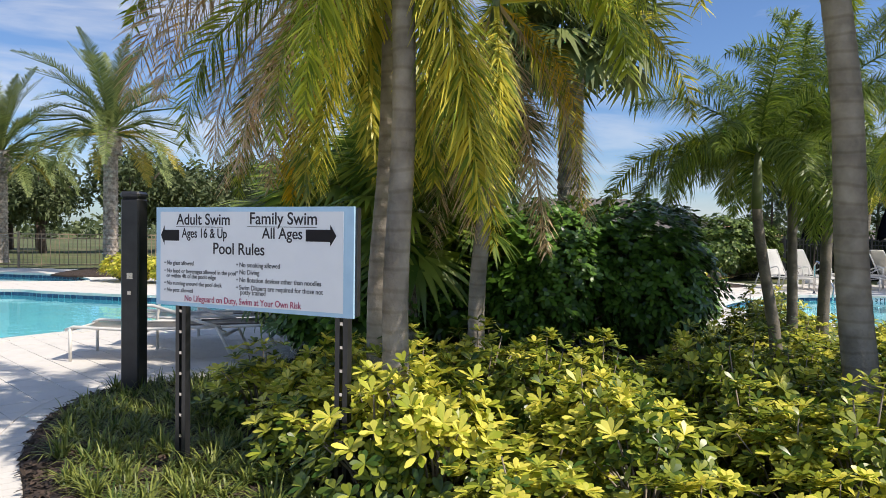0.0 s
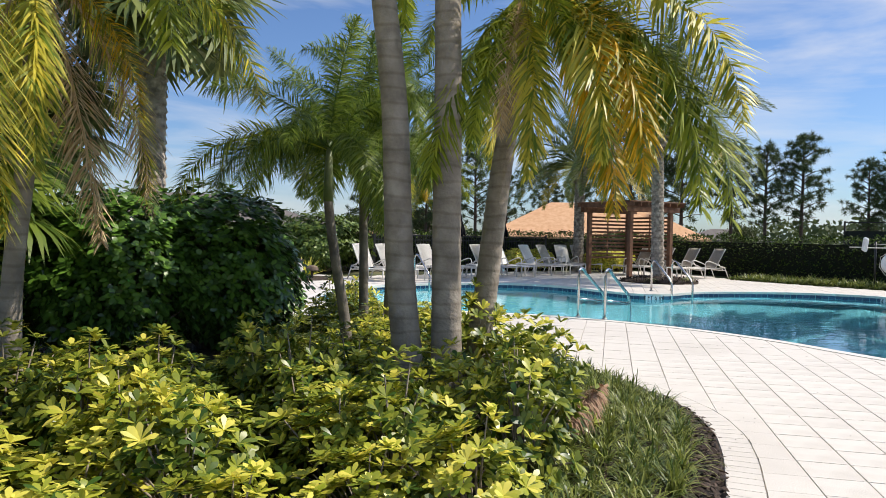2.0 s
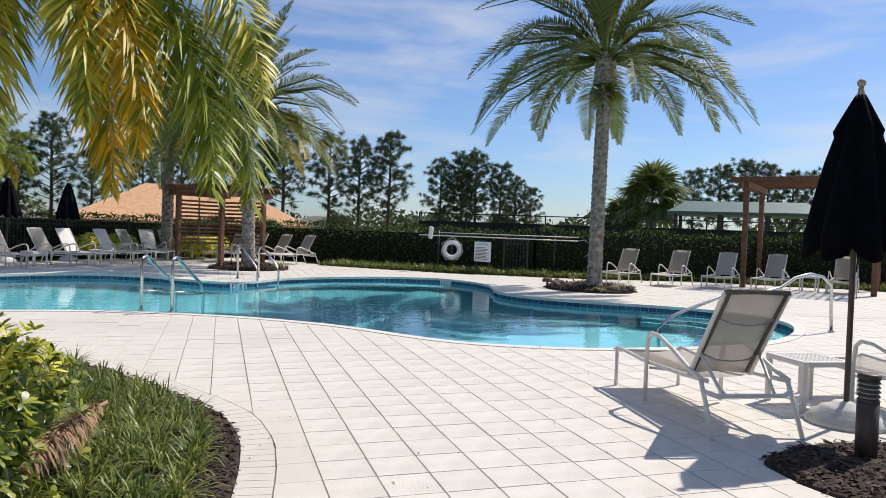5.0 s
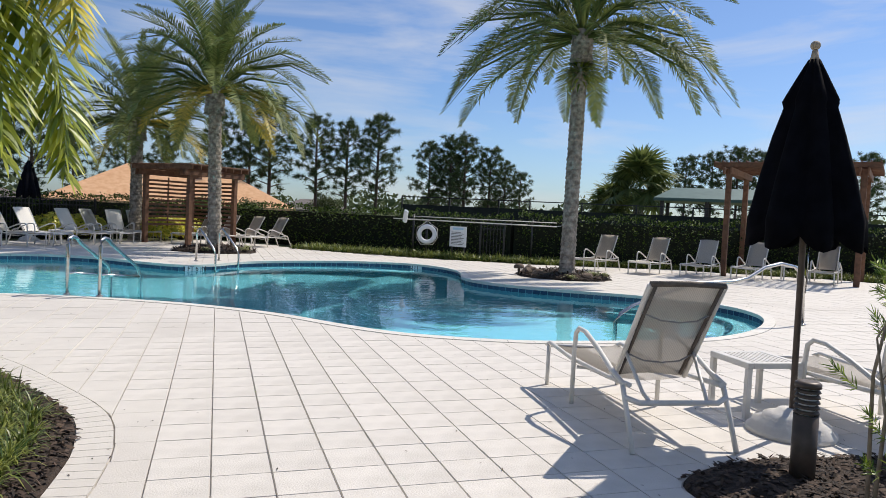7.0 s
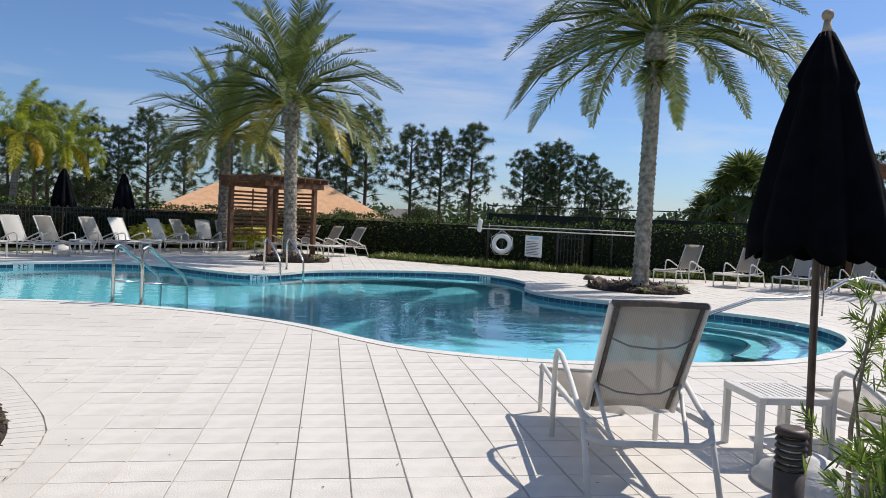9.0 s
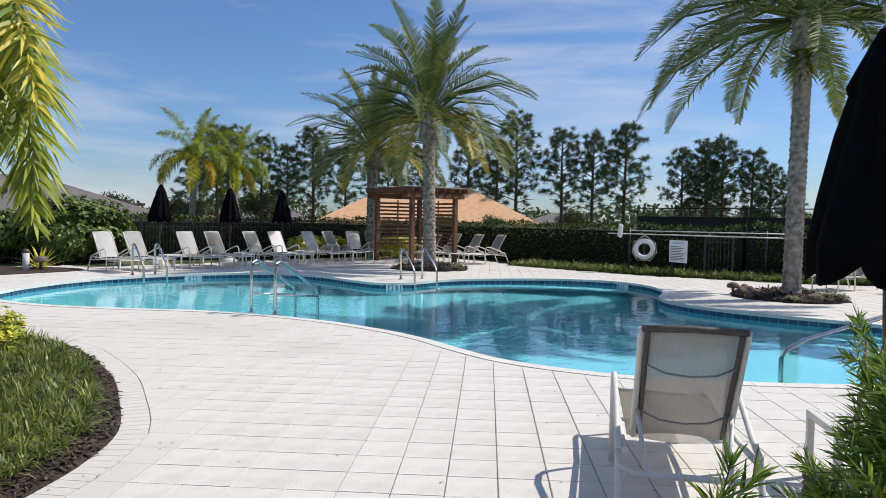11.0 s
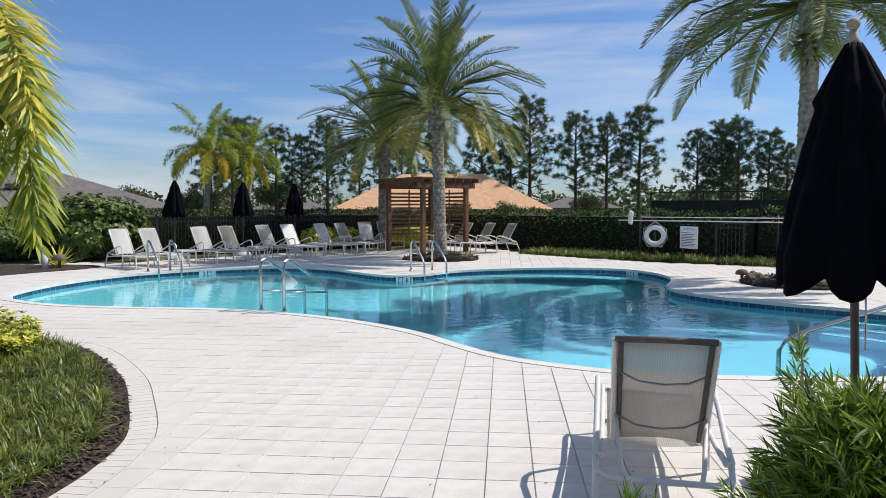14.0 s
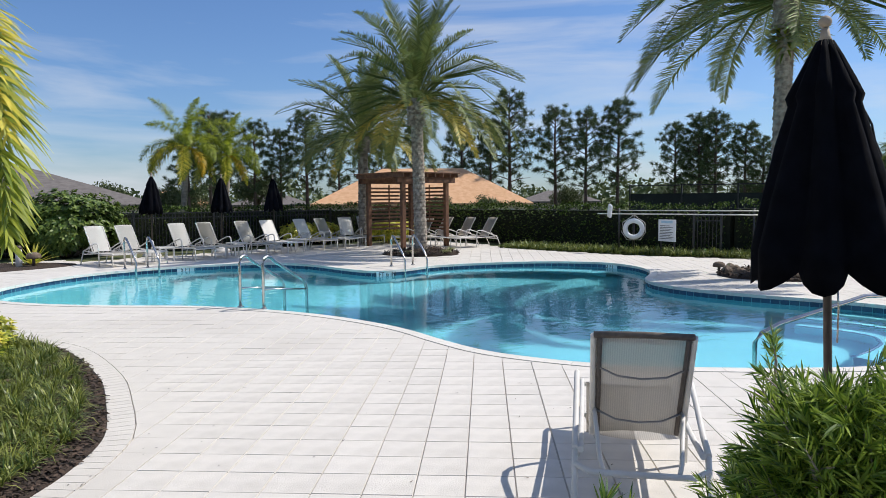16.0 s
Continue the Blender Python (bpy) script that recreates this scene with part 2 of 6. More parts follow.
M["bronze"] = mat("bronze_fixture", (0.07, 0.055, 0.045), (0.11, 0.085, 0.07), 0.5, 0.3, scale=12)
M["concrete"] = mat("white_concrete", (0.68, 0.66, 0.62), (0.55, 0.53, 0.5), 0.8, scale=8, bump=0.2)
M["rock"] = mat("brown_rock", (0.10, 0.07, 0.05), (0.2, 0.15, 0.11), 0.9, scale=9, bump=0.8, bscale=20)
M["branch"] = mat("pale_stem", (0.33, 0.28, 0.22), (0.22, 0.18, 0.14), 0.9, scale=20)
M["tanfence"] = mat("weathered_fence", (0.33, 0.25, 0.16), (0.24, 0.18, 0.12), 0.9, scale=4)
M["screen"] = mat("dark_windscreen", (0.012, 0.016, 0.014), (0.02, 0.026, 0.022), 0.9, scale=2)

# water: clear dielectric with light ripples
wm = bpy.data.materials.new("pool_water")
wm.use_nodes = True
wp = wm.node_tree.nodes["Principled BSDF"]
wp.inputs["Base Color"].default_value = (0.72, 0.93, 1.0, 1)
wp.inputs["Roughness"].default_value, wp.inputs["IOR"].default_value, wp.inputs["Transmission Weight"].default_value = 0.015, 1.33, 1.0
wtc, wno, wmp = (wm.node_tree.nodes.new(k) for k in ("ShaderNodeTexCoord", "ShaderNodeTexNoise", "ShaderNodeMapping"))
wbp = wm.node_tree.nodes.new("ShaderNodeBump")
wmp.inputs["Rotation"].default_value, wmp.inputs["Scale"].default_value = (0, 0, 0.7), (1.0, 1.6, 1.0)
wno.inputs["Scale"].default_value, wno.inputs["Detail"].default_value, wno.inputs["Distortion"].default_value = 2.4, 3.0, 0.6
wbp.inputs["Strength"].default_value, wbp.inputs["Distance"].default_value = 0.10, 0.05
wl = wm.node_tree.links
wl.new(wtc.outputs["Object"], wmp.inputs["Vector"])
wl.new(wmp.outputs["Vector"], wno.inputs["Vector"])
wl.new(wno.outputs["Fac"], wbp.inputs["Height"])
wl.new(wbp.outputs["Normal"], wp.inputs["Normal"])
M["water"] = wm


# ---- mesh helpers ----
def mesh_of(name, verts, faces, material, smooth=False):
    me = bpy.data.meshes.new(name)
    me.from_pydata([tuple(v) for v in verts], [], [tuple(f) for f in faces])
    me.update()
    me.materials.append(material)
    if smooth:
        me.polygons.foreach_set("use_smooth", [True] * len(me.polygons))
    return me


def quad_mesh(name, q, material, smooth=False):
    """q: (n, k, 3) array of separate k-gons."""
    q = np.asarray(q, float)
    n, k = q.shape[:2]
    me = bpy.data.meshes.new(name)
    me.vertices.add(n * k)
    me.vertices.foreach_set("co", q.reshape(-1))
    me.loops.add(n * k)
    me.loops.foreach_set("vertex_index", np.arange(n * k))
    me.polygons.add(n)
    me.polygons.foreach_set("loop_start", np.arange(n) * k)
    me.polygons.foreach_set("loop_total", np.full(n, k))
    me.update(calc_edges=True)
    me.materials.append(material)
    if smooth:
        me.polygons.foreach_set("use_smooth", [True] * n)
    return me


def strip_mesh(name, s, material):
    """s: (n, rows, 2, 3) array of ribbons."""
    s = np.asarray(s, float)
    n, r = s.shape[:2]
    base = (np.arange(n) * r * 2)[:, None]
    f = []
    for k in range(r - 1):
        f.append(np.stack([base[:, 0] + 2 * k, base[:, 0] + 2 * k + 1, base[:, 0] + 2 * k + 3, base[:, 0] + 2 * k + 2], 1))
    f = np.concatenate(f)
    me = bpy.data.meshes.new(name)
    me.vertices.add(n * r * 2)
    me.vertices.foreach_set("co", s.reshape(-1))
    me.loops.add(f.size)
    me.loops.foreach_set("vertex_index", f.reshape(-1))
    me.polygons.add(len(f))
    me.polygons.foreach_set("loop_start", np.arange(len(f)) * 4)
    me.polygons.foreach_set("loop_total", np.full(len(f), 4))
    me.update(calc_edges=True)
    me.materials.append(material)
    me.polygons.foreach_set("use_smooth", [True] * len(f))
    return me


def part(name, data, material=None, parent=None, label=""):
    """One mesh object under a thing or part; data: a bmesh or a mesh."""
    if isinstance(data, bmesh.types.BMesh):
        me = bpy.data.meshes.new(name)
        data.to_mesh(me)
        data.free()
        me.materials.append(material)
    else:
        me = data
    ob = new(name, me)
    ob.parent = parent
    if label:
        ob["label"] = label
    return ob


def thing(name, m, label, category, group="", kind=""):
    e = new(name)
    e.matrix_basis = m
    return tagged(e, label, category, group, kind)


def box(bm, x0, y0, z0, x1, y1, z1, bevel=0.0, m=None):
    r = bmesh.ops.create_cube(bm, size=1.0)
    vs = r["verts"]
    t = Matrix.Translation(((x0 + x1) / 2, (y0 + y1) / 2, (z0 + z1) / 2)) @ Matrix.Diagonal((x1 - x0, y1 - y0, z1 - z0, 1))
    bmesh.ops.transform(bm, matrix=(m @ t) if m else t, verts=vs)
    if bevel:
        es = list({e for v in vs for e in v.link_edges})
        bmesh.ops.bevel(bm, geom=es, offset=bevel, segments=1, affect="EDGES")
    return bm


def bx(x0, y0, z0, x1, y1, z1, bevel=0.0, m=None):
    return box(bmesh.new(), x0, y0, z0, x1, y1, z1, bevel, m)


def tube_into(bm, pts, r, sides=8, cap=True):
    pts = [Vector(p) for p in pts]
    rs = r if isinstance(r, (list, tuple)) else [r] * len(pts)
    rings = []
    up = Vector((0, 0, 1))
    for i, p in enumerate(pts):
        d = (pts[min(i + 1, len(pts) - 1)] - pts[max(i - 1, 0)]).normalized()
        a = d.cross(up if abs(d.z) < 0.95 else Vector((1, 0, 0))).normalized()
        b = d.cross(a)
        rings.append([bm.verts.new(p + rs[i] * (math.cos(2 * math.pi * k / sides) * a + math.sin(2 * math.pi * k / sides) * b)) for k in range(sides)])
    for q0, q1 in zip(rings, rings[1:]):
        for k in range(sides):
            f = bm.faces.new((q0[k], q0[(k + 1) % sides], q1[(k + 1) % sides], q1[k]))
            f.smooth = True
    if cap:
        bm.faces.new(rings[0][::-1])
        bm.faces.new(rings[-1])
    return bm


def tube(pts, r, sides=8):
    return tube_into(bmesh.new(), pts, r, sides)


def lathe(prof, sides=20):
    """prof: (radius, z) pairs."""
    bm = bmesh.new()
    rings = [[bm.verts.new((r * math.cos(2 * math.pi * k / sides), r * math.sin(2 * math.pi * k / sides), z)) for k in range(sides)] for r, z in prof]
    for a, b in zip(rings, rings[1:]):
        for k in range(sides):
            f = bm.faces.new((a[k], a[(k + 1) % sides], b[(k + 1) % sides], b[k]))
            f.smooth = True
    bm.faces.new(rings[0][::-1])
    bm.faces.new(rings[-1])
    return bm


def spline(pts, n=8, closed=True):
    """Catmull-Rom through 2-D points."""
    out, k = [], len(pts)
    rng = range(k) if closed else range(k - 1)
    g = (lambda i: np.array(pts[i % k], float)) if closed else (lambda i: np.array(pts[min(max(i, 0), k - 1)], float))
    for i in rng:
        p0, p1, p2, p3 = g(i - 1), g(i), g(i + 1), g(i + 2)
        for t in np.arange(n) / n:
            out.append(0.5 * (2 * p1 + (p2 - p0) * t + (2 * p0 - 5 * p1 + 4 * p2 - p3) * t ** 2 + (3 * p1 - p0 - 3 * p2 + p3) * t ** 3))
    if not closed:
        out.append(g(k - 1))
    return np.array(out)


def area2(p):
    return (p[:, 0] * np.roll(p[:, 1], -1) - np.roll(p[:, 0], -1) * p[:, 1]).sum()


def ccw(p):
    return p if area2(p) > 0 else p[::-1].copy()


def offset(p, d):
    """Outward by d of a counter-clockwise outline."""
    t = np.roll(p, -1, 0) - np.roll(p, 1, 0)
    t /= np.linalg.norm(t, axis=1)[:, None]
    return p + d * np.stack([t[:, 1], -t[:, 0]], 1)


def inside(p, q):
    """Which of the points q lie in outline p."""
    x, y = q[:, 0], q[:, 1]
    a, b = p, np.roll(p, -1, 0)
    c = np.zeros(len(q), bool)
    for (x0, y0), (x1, y1) in zip(a, b):
        if y0 != y1:
            c ^= ((y0 > y) != (y1 > y)) & (x < (x1 - x0) * (y - y0) / (y1 - y0) + x0)
    return c


def nearest(p, q):
    """Signed distance of points q to outline p (positive outside), nearest point and outward normal."""
    a, b = p, np.roll(p, -1, 0)
    best = np.full(len(q), 1e9)
    pt, nm = np.zeros((len(q), 2)), np.zeros((len(q), 2))
    for s0, s1 in zip(a, b):
        d = s1 - s0
        l2 = d @ d
        if l2 < 1e-12:
            continue
        t = np.clip(((q - s0) @ d) / l2, 0, 1)
        c = s0 + t[:, None] * d
        dist = np.linalg.norm(q - c, axis=1)
        m = dist < best
        best[m], pt[m] = dist[m], c[m]
        nm[m] = np.array([d[1], -d[0]]) / math.sqrt(l2)
    return np.where(inside(p, q), -best, best), pt, nm


def sheet(name, loops, z, material):
    """Flat sheet with holes: the first loop outside, the rest holes."""
    bm = bmesh.new()
    es = []
    for lp in loops:
        vs = [bm.verts.new((x, y, z)) for x, y in lp]
        es += [bm.edges.new((vs[i], vs[(i + 1) % len(vs)])) for i in range(len(vs))]
    bmesh.ops.triangle_fill(bm, use_beauty=True, use_dissolve=False, edges=es, normal=(0, 0, 1))
    for f in bm.faces:
        if f.normal.z < 0:
            f.normal_flip()
    return part(name, bm, material)


def band(name, pin, pout, z0, z1, material):
    """Ring between two outlines with the same number of points, top at z1, sides down to z0."""
    n = len(pin)
    v = np.concatenate([np.c_[pin, np.full(n, z1)], np.c_[pout, np.full(n, z1)], np.c_[pin, np.full(n, z0)], np.c_[pout, np.full(n, z0)]])
    f = []
    for i in range(n):
        j = (i + 1) % n
        f += [(i, n + i, n + j, j), (2 * n + i, i, j, 2 * n + j), (n + i, 3 * n + i, 3 * n + j, n + j)]
    return mesh_of(name, v, f, material)


# ---- plan ----
POOL = ccw(spline([(4.44, 14.2), (4.62, 13.2), (5.17, 12.2), (6.11, 11.19), (7.22, 10.2), (7.95, 9.13), (8.43, 8.08), (8.68, 7.1), (8.76, 6.3), (8.72, 5.5), (8.74, 4.7), (8.98, 3.98), (9.45, 3.2), (10.17, 2.5), (10.8, 2.0), (11.5, 1.58), (12.5, 1.3), (13.7, 1.27), (14.7, 1.5), (15.5, 2.1), (15.85, 3.0), (15.75, 4.1), (15.45, 5.2), (15.3, 6.3), (15.45, 7.2), (15.95, 7.9), (16.75, 8.4), (17.5, 9.0), (18.1, 9.95), (18.2, 11.1), (17.3, 12.25), (15.9, 12.95), (14.4, 13.3), (13.1, 13.0), (12.35, 13.2), (12.1, 14.2), (11.95, 15.7), (11.2, 17.0), (9.6, 17.5), (8.05, 17.45), (6.55, 16.9), (5.2, 15.65)], 5))
POOL_W = ccw(spline([(-9, 4), (-7.4, 6), (-6.24, 8.06), (-5.43, 9.6), (-4.7, 12), (-5.8, 13.7), (-8, 14.05), (-9.9, 14.4), (-11.3, 14.6), (-16, 13), (-18, 8), (-14, 4)], 6))
POOL_FAR = ccw(spline([(-19, 16.6), (-12.6, 16.9), (-10.9, 17.4), (-11.5, 18.5), (-13.4, 19.8), (-19, 20)], 5))
BED = ccw(spline([(3.75, 2.96), (4.12, 3.33), (4.38, 3.65), (4.68, 4.2), (4.87, 5.1), (5.01, 6.2), (4.95, 7.75), (4.55, 8.75), (3.9, 9.8), (2.6, 10.9), (0.6, 11.4), (-1.2, 10.2), (-1.9, 8.0), (-2.6, 6.4), (-3.3, 5.7), (-3.36, 5.0), (-3.0, 4.1), (-2.58, 3.5), (-1.9, 2.7), (-0.7, 2.15), (0.9, 1.95), (2.3, 2.1), (3.2, 2.5)], 5))
BED_R = ccw(spline([(5.5, 0.05), (5.72, 0.42), (6.05, 0.72), (6.4, 0.65), (6.75, 0.45), (7.1, 0.08), (7.45, -0.38), (7.9, -1.5), (7.4, -3.2), (6.0, -3.6), (4.6, -2.2), (4.5, -1.0), (4.8, -0.28)], 5))
BED_FAR = ccw(spline([(3.2, 18.2), (5.2, 19.0), (6.7, 19.6), (6.9, 20.6), (5.0, 21.8), (2.5, 21.0), (1.5, 19.2)], 5))
DECK = ccw(np.array([(-22, -6), (26.8, -6), (26.3, 1.0), (25.0, 5.5), (22.2, 8.6), (20.7, 12.0), (19.9, 16.3), (20.6, 18.8), (20.6, 22.2), (15.5, 22.9), (11, 21.6), (7.2, 20.9), (6.8, 22), (-3, 22.0), (-22, 22.5)], float))
WATER_Z = -0.13

# ---- structure ----
ground = sheet("ground", [[(-900, -900), (900, -900), (900, 900), (-900, 900)], POOL, POOL_W, POOL_FAR], -0.03, M["grass_soil"])
tagged(ground, "green and brown lawn ground around the pool terrace", "ground", kind="structure")
deck = sheet("pavement", [DECK, offset(POOL, 0.02), offset(POOL_W, 0.02), offset(POOL_FAR, 0.02)], -0.012, M["joint"])
tagged(deck, "sunlit off-white square concrete paving around the pool", "paving", kind="structure")


def pool(outline, name, depth, label):
    n = len(outline)
    bm = bmesh.new()
    zs = (0.0, -0.02, -0.18, -depth)
    rings = [[bm.verts.new((*p, z)) for p in outline] for z in zs]
    for a, b in zip(rings, rings[1:]):
        for i in range(n):
            bm.faces.new((a[i], b[i], b[(i + 1) % n], a[(i + 1) % n]))
    es = [e for e in bm.edges if all(abs(v.co.z + depth) < 1e-4 for v in e.verts)]
    bmesh.ops.triangle_fill(bm, use_beauty=True, edges=es, normal=(0, 0, 1))
    shell = part(name, bm, M["plaster"])
    tagged(shell, label, "pool", kind="structure")
    # waterline tiles
    q = []
    peri = np.r_[0, np.cumsum(np.linalg.norm(np.diff(np.r_[outline, outline[:1]], axis=0), axis=1))]
    k = int(peri[-1] / 0.155)
    closed = np.r_[outline, outline[:1]]
    at = lambda s: np.stack([np.interp(s % peri[-1], peri, closed[:, 0]), np.interp(s % peri[-1], peri, closed[:, 1])], -1)
    s = np.arange(k) * peri[-1] / k
    inner = offset(outline, -0.008)
    ic = np.r_[inner, inner[:1]]
    ai = lambda u: np.stack([np.interp(u % peri[-1], peri, ic[:, 0]), np.interp(u % peri[-1], peri, ic[:, 1])], -1)
    a, b = ai(s + 0.004), ai(s + peri[-1] / k - 0.004)
    z0, z1 = -0.165, -0.025
    q = np.stack([np.c_[a, np.full(k, z1)], np.c_[a, np.full(k, z0)], np.c_[b, np.full(k, z0)], np.c_[b, np.full(k, z1)]], 1)
    part("waterline_tile", quad_mesh("waterline_tile", q, M["tileband"]), parent=shell)["kind"] = "stuff"
    wsheet = sheet("water", [offset(outline, -0.002)], WATER_Z, M["water"])
    wsheet.visible_shadow = False
    tagged(wsheet, "clear turquoise pool water with light ripples", "water", kind="structure")
    return shell


shell = pool(POOL, "swimming_pool", 1.45, "free-form swimming pool with pale blue plaster and dark blue tile band")
pool(POOL_W, "swimming_pool", 1.3, "second swimming pool with bright turquoise plaster")
pool(POOL_FAR, "swimming_pool", 1.0, "small far pool behind a narrow coping")


def coping(outline, width, label):
    """Coping stones set one by one round a pool."""
    peri = np.r_[0, np.cumsum(np.linalg.norm(np.diff(np.r_[outline, outline[:1]], axis=0), axis=1))]
    out = offset(outline, width)
    ins = offset(outline, -0.035)
    c0, c1 = np.r_[ins, ins[:1]], np.r_[out, out[:1]]
    k = int(peri[-1] / 0.30)
    L = peri[-1] / k
    pt = lambda c, s: np.array([np.interp(s % peri[-1], peri, c[:, 0]), np.interp(s % peri[-1], peri, c[:, 1])])
    verts, faces = [], []
    for i in range(k):
        sa, sb = i * L + 0.003, (i + 1) * L - 0.003
        sm = (sa + sb) / 2
        ring = [pt(c0, sa), pt(c0, sm), pt(c0, sb), pt(c1, sb), pt(c1, sm), pt(c1, sa)]
        b = len(verts)
        verts += [(*p, 0.008) for p in ring] + [(*p, -0.05) for p in ring]
        faces.append([b + j for j in range(6)])
        faces += [(b + j, b + 6 + j, b + 6 + (j + 1) % 6, b + (j + 1) % 6) for j in range(6)]
    me = mesh_of("coping_stone", verts, faces, M["coping"])
    bm = bmesh.new()
    bm.from_mesh(me)
    bmesh.ops.recalc_face_normals(bm, faces=bm.faces)
    bm.to_mesh(me)
    bm.free()
    ob = part("coping", me)
    tagged(ob, label, "coping", kind="structure")


coping(POOL, 0.13, "narrow off-white coping stones round the free-form pool")
coping(POOL_W, 0.2, "off-white coping stones round the second pool")
coping(POOL_FAR, 0.2, "off-white coping stones round the small far pool")

for outline, nm in ((BED, "planting bed under the palms"), (BED_R, "planting bed with an evergreen shrub"), (BED_FAR, "far planting bed beside the terrace")):
    bm = bmesh.new()
    lo = [bm.verts.new((*p, -0.02)) for p in outline]
    mid = [bm.verts.new((*p, 0.012)) for p in offset(outline, -0.02)]
    hi = [bm.verts.new((*p, 0.05)) for p in offset(outline, -0.35)]
    n = len(lo)
    for a, b in ((lo, mid), (mid, hi)):
        for i in range(n):
            bm.faces.new((a[i], a[(i + 1) % n], b[(i + 1) % n], b[i]))
    es = [bm.edges.get((hi[i], hi[(i + 1) % n])) for i in range(n)]
    bmesh.ops.triangle_fill(bm, use_beauty=True, edges=es, normal=(0, 0, 1))
    tagged(part("ground_mulch", bm, M["mulch"]), "dark brown bark mulch of a " + nm, "mulch", kind="structure")


# ---- furniture ----
def arm_pts(y):
    return [(1.06, y, 0.02), (1.06, y, 0.42), (1.04, y, 0.56), (0.98, y, 0.605), (0.85, y, 0.60), (0.62, y, 0.53), (0.36, y, 0.43), (0.18, y, 0.385)]


def build_lounger(m, label, group, flat=False, cloth="sling"):
    """Sling chaise longue; x runs to the foot end, origin on the floor under the rear feet."""
    t = thing("sun_lounger", m, label, "lounger", group)
    w = 0.315
    top = (-0.35, 0.42) if flat else (0.09, 1.03)
    hx, hz = 0.52, 0.36
    wb = 0.252
    for s in (-1, 1):
        y = s * w
        bm = tube([(1.78, y, 0.33), (1.7, y, 0.365), (1.2, y, 0.34), (hx, y, 0.36), (0.16, y, 0.385)], 0.017, 8)
        part("side_rail", bm, M["white_alu"], t)
        part("armrest", tube(arm_pts(s * (w + 0.03)), 0.018, 8), M["white_alu"], t)
        part("leg", tube([(0.20, s * (w + 0.03), 0.39), (0.12, s * (w + 0.03), 0.24), (0.0, s * (w + 0.03), 0.0)], 0.017, 8), M["white_alu"], t)
        part("leg", tube([(1.73, y, 0.355), (1.73, y, 0.0)], 0.017, 8), M["white_alu"], t)
        part("back_rail", tube([(hx, s * wb, hz), (top[0] + 0.02, s * wb, top[1] - 0.03), (top[0], s * wb, top[1])], 0.017, 8), M["white_alu"], t)
        part("brace", tube([(hx * 0.72 + top[0] * 0.28, s * (wb - 0.01), hz * 0.72 + top[1] * 0.28), (0.18, s * (wb - 0.04), 0.33), (0.11, s * (wb - 0.06), 0.285)], 0.013, 6), M["white_alu"], t)
    for s in (-1, 1):
        yy = s * (wb - 0.03)
        part("sling_edge", tube([(hx + 0.0, yy, hz + 0.02), (top[0] - 0.012, yy, top[1] - 0.012)], 0.013, 6), M["sling_edge"], t, "dark brown sling edge")
    part("cross_bar", tube([(0.15, -w - 0.03, 0.31), (0.11, -w + 0.05, 0.285), (0.11, w - 0.05, 0.285), (0.15, w + 0.03, 0.31)], 0.018, 8), M["white_alu"], t)
    part("cross_bar", tube([(1.73, -w, 0.33), (1.73, w, 0.33)], 0.014, 6), M["white_alu"], t)
    part("cross_bar", tube([(1.06, -w, 0.30), (1.06, 0, 0.27), (1.06, w, 0.30)], 0.012, 6), M["white_alu"], t)
    part("top_bar", tube([(top[0], -wb, top[1]), (top[0] - 0.015, 0, top[1] + 0.008), (top[0], wb, top[1])], 0.018, 8), M["sling_edge" if cloth == "sling" else "white_alu"], t)
    for k in (0.28, 0.72):
        px, pz = hx + (top[0] - hx) * k, hz + (top[1] - hz) * k
        part("bow_bar", tube([(px, -wb, pz), (px - 0.03, -wb * 0.5, pz - 0.05), (px - 0.04, 0, pz - 0.06), (px - 0.03, wb * 0.5, pz - 0.05), (px, wb, pz)], 0.006, 6), M["shaded_tube" if cloth == "sling" else "white_alu"], t)

    def sling(a, b, sag, nm, hw):
        bm = bmesh.new()
        nx, ny = 8, 6
        d = Vector((b[0] - a[0], 0, b[1] - a[1]))
        nrm = Vector((-d.z, 0, d.x)).normalized()
        g = []
        for i in range(nx + 1):
            row = []
            for j in range(ny + 1):
                u, v = i / nx, j / ny
                p = Vector((a[0], 0, a[1])) + d * u
                row.append(bm.verts.new(p + nrm * (-sag * math.sin(math.pi * v)) + Vector((0, (v - 0.5) * 2 * hw, 0))))
            g.append(row)
        for i in range(nx):
            for j in range(ny):
                bm.faces.new((g[i][j], g[i + 1][j], g[i + 1][j + 1], g[i][j + 1])).smooth = True
        r = bmesh.ops.solidify(bm, geom=bm.faces[:], thickness=0.005)
        part(nm, bm, M[cloth], t, "woven sling with shade put into its taupe colour" if cloth == "sling" else "woven sling with sunlight put into its white colour")
    sling((hx + 0.02, hz), top, 0.025, "backrest", wb - 0.01)
    sling((1.74, 0.345), (hx + 0.02, hz - 0.005), -0.03, "seat", w - 0.03)
    return t


def heading(x, y, dx, dy, z=0.0):
    return pose(x, y, z, 0, 0, math.degrees(math.atan2(dy, dx)))


NEAR_L = "off-white sun lounger, raised sling back coloured shaded taupe, by a table"
near = build_lounger(heading(6.575, 0.825, 0.745, 0.667), NEAR_L, "loungers beside the near umbrella")
copy_thing(near, heading(7.47, -0.66, 0.73, 0.68))
FAR_L = "off-white sun lounger, raised sling back coloured sunlit white, before the fence"
ROW_L = ((7.55, 19.55), (8.37, 19.75), (9.92, 20.18), (10.83, 20.4), (12.19, 20.75), (13.12, 20.98), (14.5, 21.3), (15.44, 21.55))
